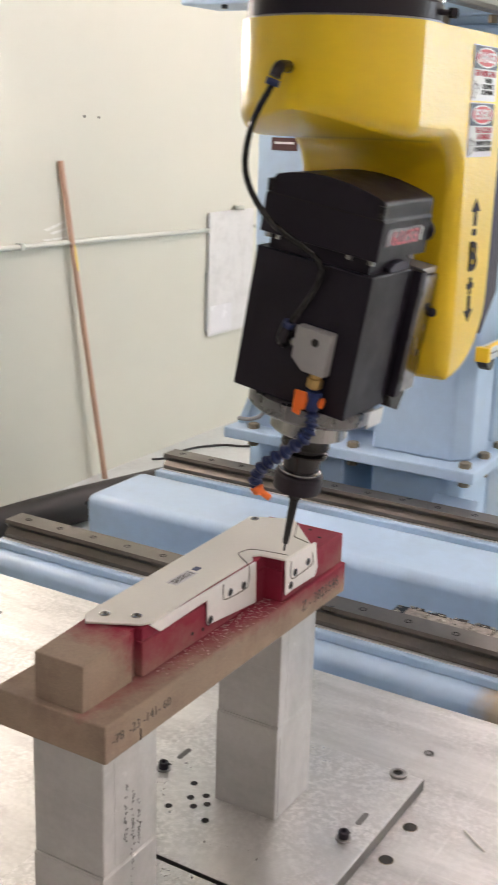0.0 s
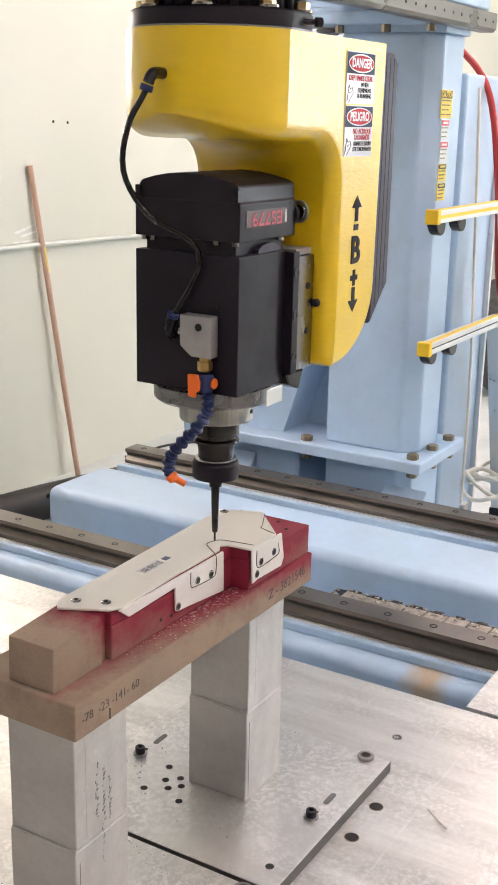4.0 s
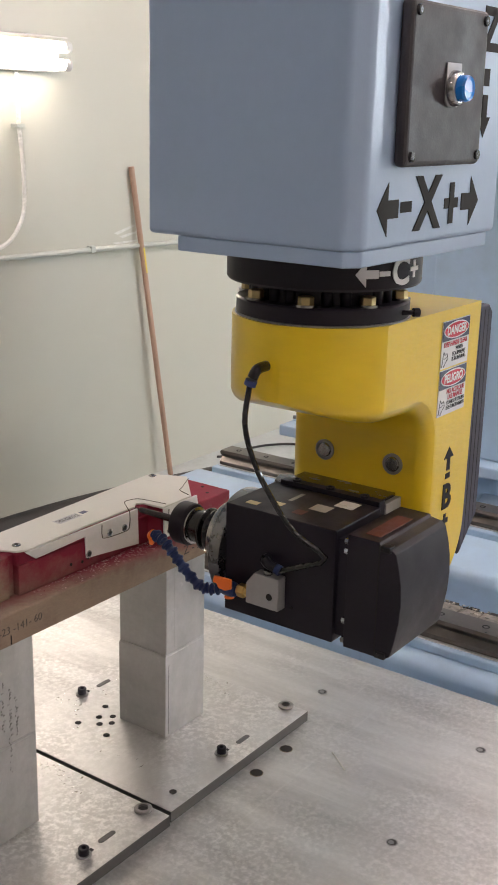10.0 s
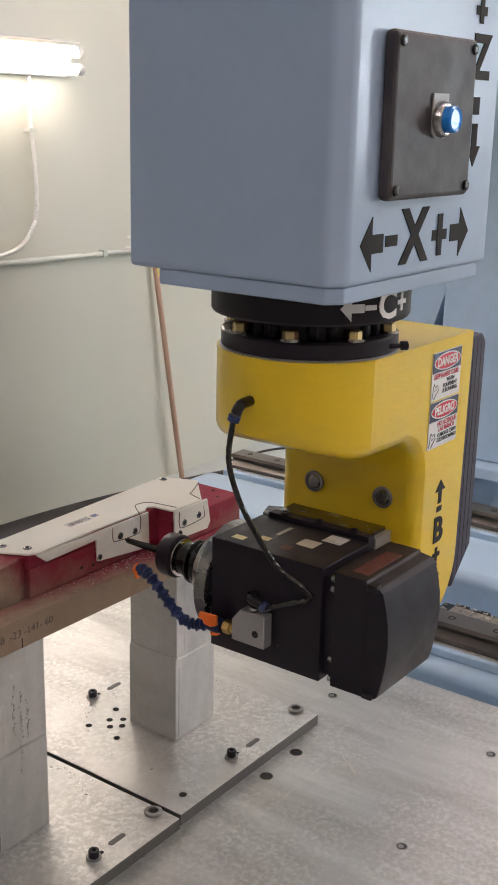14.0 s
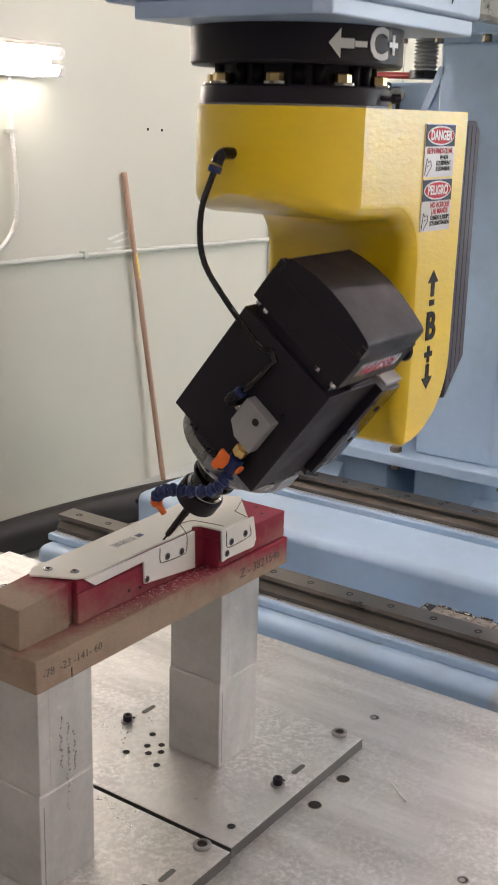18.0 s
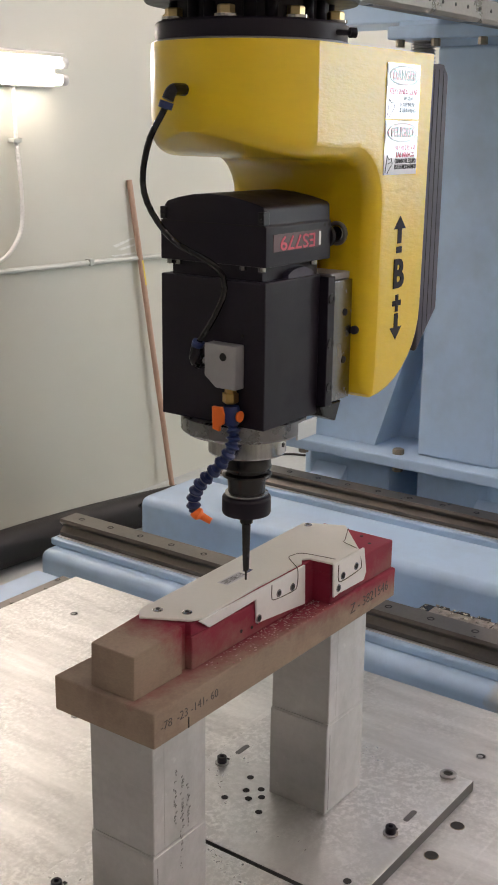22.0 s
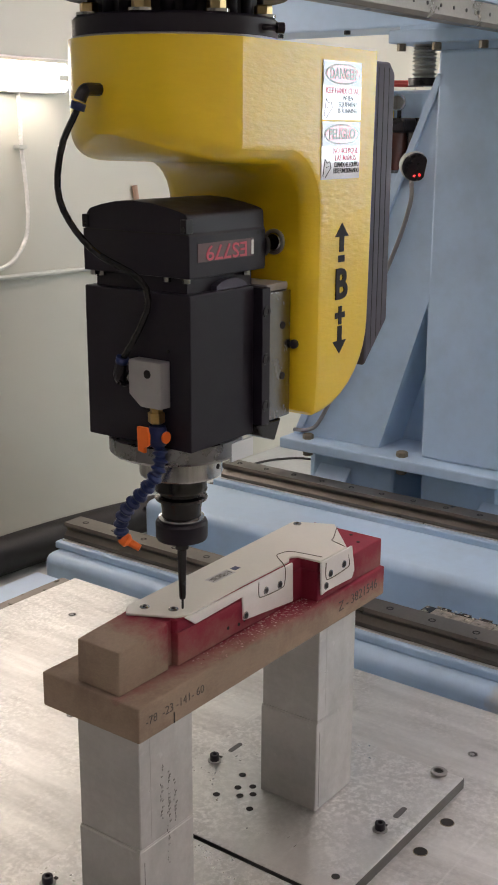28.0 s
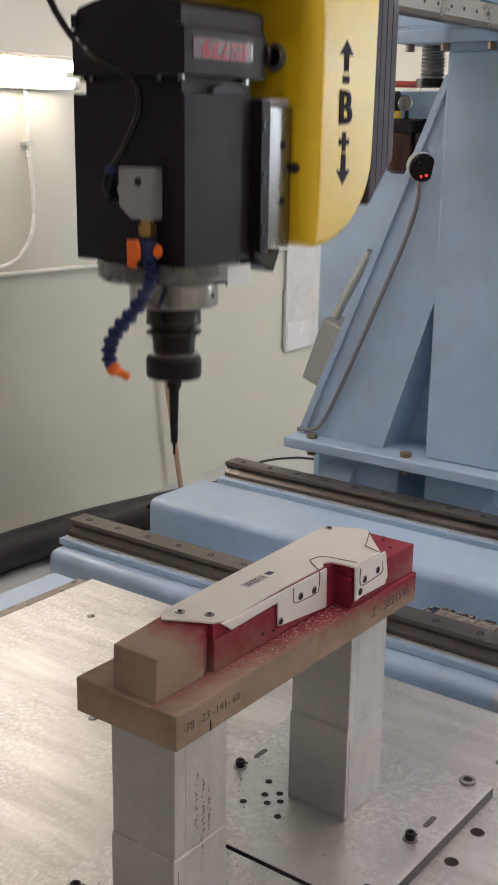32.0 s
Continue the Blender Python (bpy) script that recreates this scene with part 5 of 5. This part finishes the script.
part("arrow", flat_shape(arrow_shape(0.034, 0.016, 0.030, 0.010), facing_front(1.351, yf + 0.001, 1.309, -90)), M_INK, yoke, "black vinyl arrow")
ft = part("air_fitting", tube([(1.075, 0.793, 1.593), (1.053, 0.792, 1.593), (1.045, 0.792, 1.590), (1.0415, 0.794, 1.582)], 0.0066, 12), M_BLKP, yoke, "black elbow air fitting")
part("release_ring", rod((1.0415, 0.795, 1.580), (1.0405, 0.797, 1.573), 0.0076, 14), M_NAVY, ft, "blue release ring")

# spindle, upright; it turns about the x axis through PV
sp = part("spindle", box(1.112, 1.226, 0.712, 0.866, 1.212, 1.385, 0.0015), M_BLACK, hd, "black anodised spindle body")
cap = [(0.712, 1.402), (0.866, 1.402), (0.866, 1.447), (0.8625, 1.449), (0.8605, 1.464), (0.8555, 1.4705), (0.838, 1.4755), (0.816, 1.4795), (0.791, 1.481), (0.766, 1.4795), (0.742, 1.4755), (0.724, 1.4715), (0.717, 1.469), (0.7150, 1.466), (0.7142, 1.449), (0.712, 1.447)]
part("motor_cap", prism(cap, "x", 1.112, 1.248, 0.0015), M_BLACK, sp, "black arched motor cap", soft=True)
part("parting_line", box(1.1112, 1.1122, 0.7135, 0.8645, 1.4472, 1.4484), M_DARK, sp)
for y0, y1 in ((0.7132, 0.7215), (0.8555, 0.8635)):
    cl = part("cap_clip", box(1.1085, 1.1205, y0, y1, 1.4495, 1.4640, 0.0008), M_BLKP, sp, "black corner clip")
    part("clip_screw", turned([(0.0025, 0), (0.0025, 0.0008)], (1.1085, (y0 + y1) / 2, 1.4540), (-1, 0, 0), 10), M_DSTEEL, cl)
for x in (1.233, 1.243):
    part("cap_hole", turned([(0.0022, 0), (0.0022, 0.0004)], (x, 0.712, 1.4435), (0, -1, 0), 10), M_DARK, sp)
part("knob", turned([(0.009, 0), (0.0122, 0.001), (0.0128, 0.005), (0.010, 0.007), (0.007, 0.0065), (0.006, 0.004)], (1.2482, 0.720, 1.4278), (1, -0.25, 0), 26), M_BLKP, sp, "round black knob")
part("spacer", box(1.120, 1.234, 0.722, 0.854, 1.384, 1.4025), M_BLACK, sp)
for x, y in ((1.1165, 0.720), (1.1165, 0.747), (1.1165, 0.842), (1.1165, 0.855), (1.218, 0.717)):
    part("standoff", lathe([(0.0042, 0), (0.0042, 0.005)], (x, y, 1.3970), 6, False), M_STEEL, sp)
part("mid_rim", prism([(1.160, 1.3855), (1.160, 1.390), (1.168, 1.394), (1.180, 1.3965), (1.195, 1.3965), (1.207, 1.393), (1.214, 1.389), (1.214, 1.3855)], "y", 0.7135, 0.7218), M_COVER, sp, "grey arched plate")
part("display", box(1.1255, 1.2245, 0.7112, 0.7122, 1.4185, 1.4385, 0.0003), M_DGLASS, sp, "smoky label strip with red lettering")
part("letters", lettering("ES779", 0.0225, facing_front(1.1755, 0.7110, 1.4284, 180), 0.0002, 0.0002, 1.35), M_DISP, sp, "red lettering upside down")
part("strip_end", box(1.2195, 1.2235, 0.7108, 0.7112, 1.4205, 1.4365), M_WVIN, sp)
part("display_rear", box(1.128, 1.212, 0.866, 0.8668, 1.418, 1.440, 0.0003), M_STRIP, sp, "dull red printed strip")
part("mount_bar", box(1.2262, 1.242, 0.700, 0.872, 1.222, 1.382, 0.001), M_BLACK, sp)
mp_ = part("mount_plate", box(1.2425, 1.2840, 0.701, 0.870, 1.225, 1.375, 0.001), M_PLATEM, sp, "machined steel mounting plate", soft=True)
for z in (1.245, 1.30, 1.355):
    part("mount_screw", turned([(0.0066, 0), (0.0066, 0.0012), (0.0035, 0.0012), (0.003, 0.0004)], (1.234, 0.700, z), (0, -1, 0), 14), M_BLKP, sp)
    part("mount_screw", turned([(0.0065, 0), (0.0065, 0.003), (0.0035, 0.003), (0.003, 0.001)], (1.234, 0.872, z), (0, 1, 0), 14), M_BLACK, sp)
for z in (1.275, 1.335):
    part("plate_screw", turned([(0.0045, 0), (0.0045, 0.001)], (1.268, 0.701, z), (0, -1, 0), 12), M_DARK, mp_)
part("mount_back", box(1.2425, 1.2845, 0.706, 0.866, 1.3755, 1.384, 0.001), M_GREYB, sp)
part("mount_foot", prism([(1.2262, 1.2215), (1.275, 1.2215), (1.262, 1.196), (1.235, 1.206)], "y", 0.706, 0.866, 0.002), M_DSTEEL, sp)
# Bright reflection of the flat is put into a paler metal colour.
part("flange_flat", box(1.180, 1.222, 0.7085, 0.712, 1.187, 1.209, 0.001), M_BAR, sp, "milled flat on the nose flange, pale with its reflection")
for x0, x1, z0, z1, m_ in ((1.128, 1.140, 1.232, 1.250, M_ZINC), (1.146, 1.158, 1.262, 1.278, M_ZINC), (1.172, 1.206, 1.272, 1.278, M_LABELD), (1.160, 1.184, 1.312, 1.338, M_LABELD), (1.192, 1.218, 1.332, 1.360, M_LABEL), (1.134, 1.150, 1.302, 1.318, M_STRIP)):
    part("rating_label", box(x0, x1, 0.866, 0.8664, z0, z1), m_, sp, "small rating label")
for x, z in ((1.108, 1.322), (1.108, 1.300)):
    part("set_screw", turned([(0.002, 0), (0.002, 0.0006)], (1.112, 0.735 + (x - 1.10), z), (-1, 0, 0), 8), M_DSTEEL, sp)

nose = part("nose_flange", lathe([(0.050, -0.024), (0.074, -0.0215), (0.0785, -0.0175), (0.0785, -0.004), (0.0785, 0.0)], (AX - 0.008, AY, 1.2118), 64), M_NOSE, sp, "grey aluminium nose flange")
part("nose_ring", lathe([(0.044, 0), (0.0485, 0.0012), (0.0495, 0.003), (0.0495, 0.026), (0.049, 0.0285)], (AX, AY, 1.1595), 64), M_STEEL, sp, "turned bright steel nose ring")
part("ring_screw", turned([(0.0032, 0), (0.0032, 0.0006)], (AX + 0.0495 * 0.20, AY - 0.0495 * 0.98, 1.174), (0.20, -0.98, 0), 10), M_DARK, sp)
part("tool_holder", lathe([(0.0235, -0.004), (0.0240, 0.014), (0.0255, 0.026), (0.0312, 0.0265), (0.0318, 0.0285), (0.0312, 0.0305), (0.0258, 0.0325), (0.0258, 0.0355), (0.0312, 0.0375), (0.0316, 0.0395), (0.0308, 0.042), (0.0308, 0.058)], (AX, AY, 1.1015), 48), M_DSTEEL, sp, "dark steel tool holder with grooves")
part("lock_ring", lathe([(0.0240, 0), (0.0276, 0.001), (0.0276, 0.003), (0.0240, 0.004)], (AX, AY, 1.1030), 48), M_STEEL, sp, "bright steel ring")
part("collet_nut", lathe([(0.026, 0), (0.0305, 0.0015), (0.0315, 0.004), (0.0315, 0.022), (0.0300, 0.025), (0.026, 0.026)], (AX, AY, 1.0765), 48), M_BLACK, sp, "black collet nut")
part("cutter_shank", lathe([(0.0014, -0.002), (0.0036, 0.0), (0.0042, 0.004), (0.0055, 0.054), (0.0058, 0.064), (0.0084, 0.066), (0.0088, 0.071), (0.0088, 0.0785)], (AX, AY, 0.998), 24), M_DSTEEL, sp, "tapered dark cutter shank")
part("cutter", lathe([(0.0010, 0), (0.0015, 0.0015), (0.0015, 0.013)], (AX, AY, 0.984), 10), M_DSTEEL, sp, "thin carbide cutter")

cb = part("coolant_block", prism([(0.740, 1.312), (0.786, 1.312), (0.786, 1.273), (0.769, 1.260), (0.740, 1.260)], "x", 1.094, 1.1118, 0.0018), M_GREYB, sp, "grey cast coolant block")
part("block_hole", turned([(0.0048, 0), (0.0048, 0.0006)], (1.094, 0.758, 1.298), (-1, 0, 0), 14), M_DARK, cb)
part("side_stub", turned([(0.006, 0), (0.006, 0.006)], (1.102, 0.786, 1.290), (0, 1, 0), 12), M_STEEL, cb)
part("brass_fitting", lathe([(0.006, 0), (0.009, 0.002), (0.0095, 0.003), (0.0095, 0.013), (0.007, 0.014), (0.007, 0.0185)], (1.101, 0.752, 1.242), 6, False), M_BRASS, sp, "brass hexagon fitting")
vb = part("orange_valve", lathe([(0.009, 0), (0.0105, 0.004), (0.0105, 0.018), (0.009, 0.022)], (1.100, 0.750, 1.218), 18), M_NAVY, sp, "blue plastic valve body")
part("valve_lever", prism([(0.755, 1.240), (0.769, 1.2395), (0.768, 1.212), (0.758, 1.210), (0.758, 1.216), (0.752, 1.220), (0.751, 1.231)], "x", 1.0865, 1.0915, 0.0012), M_ORANGE, vb, "orange plastic lever")
part("valve_knob", turned([(0.006, 0), (0.0068, 0.0015), (0.0068, 0.003)], (1.100, 0.7395, 1.229), (0, -1, 0), 16), M_ORANGE, vb, "orange plastic knob")
line = smooth_points([(1.100, 0.749, 1.221), (1.096, 0.743, 1.204), (1.090, 0.745, 1.186), (1.087, 0.764, 1.162), (1.086, 0.784, 1.142), (1.088, 0.797, 1.122), (1.092, 0.800, 1.101)], 2)
for p, q in zip(line, line[1:]):
    d = (q - p)
    part("hose_joint", turned([(0.0048, -0.002), (0.0086, 0.0008), (0.0092, d.length * 0.22), (0.0070, d.length * 0.42), (0.0056, d.length * 0.58), (0.0066, d.length * 0.86), (0.0048, d.length * 1.05)], p, d, 14), M_NAVY, sp, "dark blue segmented coolant hose joint")
part("coolant_nozzle", turned([(0.006, -0.002), (0.0078, 0.003), (0.0082, 0.007), (0.0046, 0.011), (0.004, 0.024)], line[-1], (0.010, -0.020, -0.012), 16), M_ORANGE, sp, "orange plastic nozzle")
part("hose_ring", rod((1.098, 0.797, 1.312), (1.098, 0.7995, 1.305), 0.0072, 12), M_NAVY, sp, "blue release ring")
part("hose_fitting", tube([(1.098, 0.7995, 1.305), (1.098, 0.803, 1.292), (1.104, 0.804, 1.284), (1.112, 0.804, 1.283)], 0.007, 10), M_BLKP, sp)

# the free span of the air hose: short rigid links that move with the tilt
LINKS = 26
link_me = None
hose_links = []
for i in range(LINKS):
    bm = turned([(0.0005, -0.0095), (0.0030, -0.0088), (0.0036, -0.007), (0.0036, 0.007), (0.0030, 0.0088), (0.0005, 0.0095)], (0, 0, 0), (0, 0, 1), 10)
    bmesh.ops.translate(bm, vec=PV, verts=bm.verts)
    hose_links.append(part("air_hose_link", bm, M_TUBING, hd, "black air hose"))
    hose_links[-1].data.name = "air_hose_link"


def hose_line_at(tilt):
    """Places along the hose for a tilt in degrees, in the head's space."""
    k = tilt / 90
    turn = Matrix.Rotation(radians(tilt), 3, "X")
    up = [(1.0405, 0.797, 1.573), (1.041, 0.823, 1.533), (1.050, 0.836, 1.480), (1.078, 0.820, 1.430)]
    side = [(1.0405, 0.797, 1.573), (1.049, 0.809, 1.521), (1.062, 0.802, 1.468), (1.075, 0.784, 1.424)]
    fixed = [Vector(p).lerp(Vector(q), k) for p, q in zip(up, side)]
    low = [((1.100, 0.774, 1.401), (1.086, 0.864, 1.335)), ((1.106, 0.765, 1.375), (1.099, 0.832, 1.378)), ((1.103, 0.777, 1.343), (1.101, 0.812, 1.345)), ((1.098, 0.797, 1.310), (1.098, 0.797, 1.310))]
    moved = [PV + turn @ (Vector(p).lerp(Vector(q), k) - PV) for p, q in low]
    dense = smooth_points(fixed + moved, 12)
    lengths = [0.0]
    for p, q in zip(dense, dense[1:]):
        lengths.append(lengths[-1] + (q - p).length)
    out = []
    for i in range(LINKS + 1):
        want = lengths[-1] * i / LINKS
        j = max(m for m in range(len(lengths)) if lengths[m] <= want + 1e-9)
        j = min(j, len(dense) - 2)
        f = (want - lengths[j]) / max(1e-9, lengths[j + 1] - lengths[j])
        out.append(dense[j].lerp(dense[j + 1], f) - PV)
    return out


# ---- what moves: the table slides, the head travels and lifts, the spindle tilts ----
def motions():
    SLIDE = [(0, 0.0883), (0.5, 0.0470), (1, 0.0454), (1.5, 0.0346), (2, 0.0273), (2.5, 0.0140), (3, 0.0031), (3.5, -0.0051), (5.5, -0.0041), (6, 0.0004), (6.5, 0.0099), (7, 0.0362), (7.5, 0.1214), (8, 0.2056), (8.5, 0.2737), (9, 0.3159), (9.5, 0.3332), (10, 0.3358), (10.5, 0.3358), (11, 0.3367), (11.5, 0.3360), (12, 0.3375), (12.5, 0.3384), (13, 0.3379), (13.5, 0.3372), (14, 0.3364), (14.5, 0.3374), (16.5, 0.3299), (17, 0.3091), (17.5, 0.2699), (18, 0.2118), (18.5, 0.1398), (19, 0.0629), (19.5, 0.0091), (20, -0.0015), (20.5, -0.0061), (21, -0.0043), (21.5, -0.0079), (22, -0.0063), (22.5, -0.0036), (23, -0.0026), (23.5, -0.0040), (24, -0.0028), (24.5, -0.0036), (25, -0.0053), (25.5, -0.0049), (27.5, 0.0047), (28, 0.0059), (28.5, 0.0044), (29, -0.0024), (29.5, -0.0133), (30, -0.0218), (30.5, -0.0289), (31, -0.0362), (31.5, -0.0354), (32, -0.0364)]
    HEAD = [(0, 0.0517, -0.0045), (0.5, 0.0499, 0.0025), (1, 0.0425, 0.0025), (1.5, 0.0321, 0.0025), (2, 0.0345, 0.0025), (2.5, 0.0355, 0.0025), (3, 0.0362, 0.0025), (3.5, 0.0330, 0.0025), (5.5, -0.0040, 0.0025), (6, -0.0020, 0.0025), (6.5, -0.0050, 0.0025), (7, -0.0058, 0.0008), (7.5, -0.0018, -0.0169), (8, 0.0011, -0.0632), (8.5, 0.0002, -0.1300), (9, 0.0025, -0.2156), (9.5, 0.0044, -0.3085), (10, 0.0039, -0.3244), (10.5, 0.0022, -0.3321), (11, 0.0013, -0.3427), (11.5, -0.0037, -0.3520), (12, -0.0134, -0.3524), (12.5, -0.0243, -0.3512), (13, -0.0331, -0.3514), (13.5, -0.0408, -0.3527), (14, -0.0494, -0.3526), (14.5, -0.0578, -0.3472), (16.5, -0.0597, -0.2709), (17, -0.0633, -0.1906), (17.5, -0.0605, -0.1229), (18, -0.0588, -0.0677), (18.5, -0.0613, -0.0218), (19, -0.0644, 0.0027), (19.5, -0.0600, 0.0025), (20, -0.0588, 0.0025), (20.5, -0.0647, 0.0025), (21, -0.0758, 0.0025), (21.5, -0.0835, 0.0025), (22, -0.0946, 0.0025), (22.5, -0.1079, 0.0025), (23, -0.1179, 0.0025), (23.5, -0.1240, 0.0025), (24, -0.1319, 0.0025), (24.5, -0.1398, 0.0025), (25, -0.1473, 0.0025), (25.5, -0.1572, 0.0025), (27.5, -0.2031, 0.0025), (28, -0.2126, 0.0025), (28.5, -0.2201, 0.0025), (29, -0.2259, 0.0025), (29.5, -0.2292, 0.0025), (30, -0.2344, 0.0025), (30.5, -0.2377, 0.0025), (31, -0.2419, 0.0025), (31.5, -0.2454, 0.0396), (32, -0.2452, 0.2039)]
    TILT = [(0, 9.5), (0.2, 5), (0.4, 1), (0.5, 0), (6.6, 0), (6.8, 1), (7, 4.5), (7.2, 11), (7.4, 18), (7.6, 27), (7.8, 34), (8, 39), (8.2, 44), (8.4, 50), (8.6, 57),
            (8.8, 64.5), (9, 71.5), (9.2, 79), (9.4, 86), (9.55, 90), (14.5, 90), (15.6, 90), (16.1, 86.5), (16.5, 79), (16.9, 70), (17.1, 65), (17.4, 57), (17.7, 47.5),
            (18, 38), (18.3, 28), (18.6, 18.5), (18.9, 11), (19.1, 5.5), (19.3, 1), (19.4, 0), (32, 0)]
    for ob in TABLE_THINGS:
        x, y, z = ob.location
        walk(ob, [(t, pose(x, y + d, z)) for t, d in SLIDE])
    walk(hd, [(t, pose(PV.x + dx, PV.y, PV.z + dz)) for t, dx, dz in HEAD])
    walk(carriage, [(t, pose(1.18 + dx, 1.04, 1.86)) for t, dx, dz in HEAD])
    walk(sp, [(t, pose(0, 0, 0, a)) for t, a in TILT])
    lines = [(t, hose_line_at(a)) for t, a in TILT]
    for i, ob in enumerate(hose_links):
        rows = []
        for t, pts in lines:
            way = (pts[i + 1] - pts[i]).normalized()
            rows.append((t, Matrix.Translation((pts[i] + pts[i + 1]) / 2) @ Vector((0, 0, 1)).rotation_difference(way).to_matrix().to_4x4()))
        walk(ob, rows)


motions()
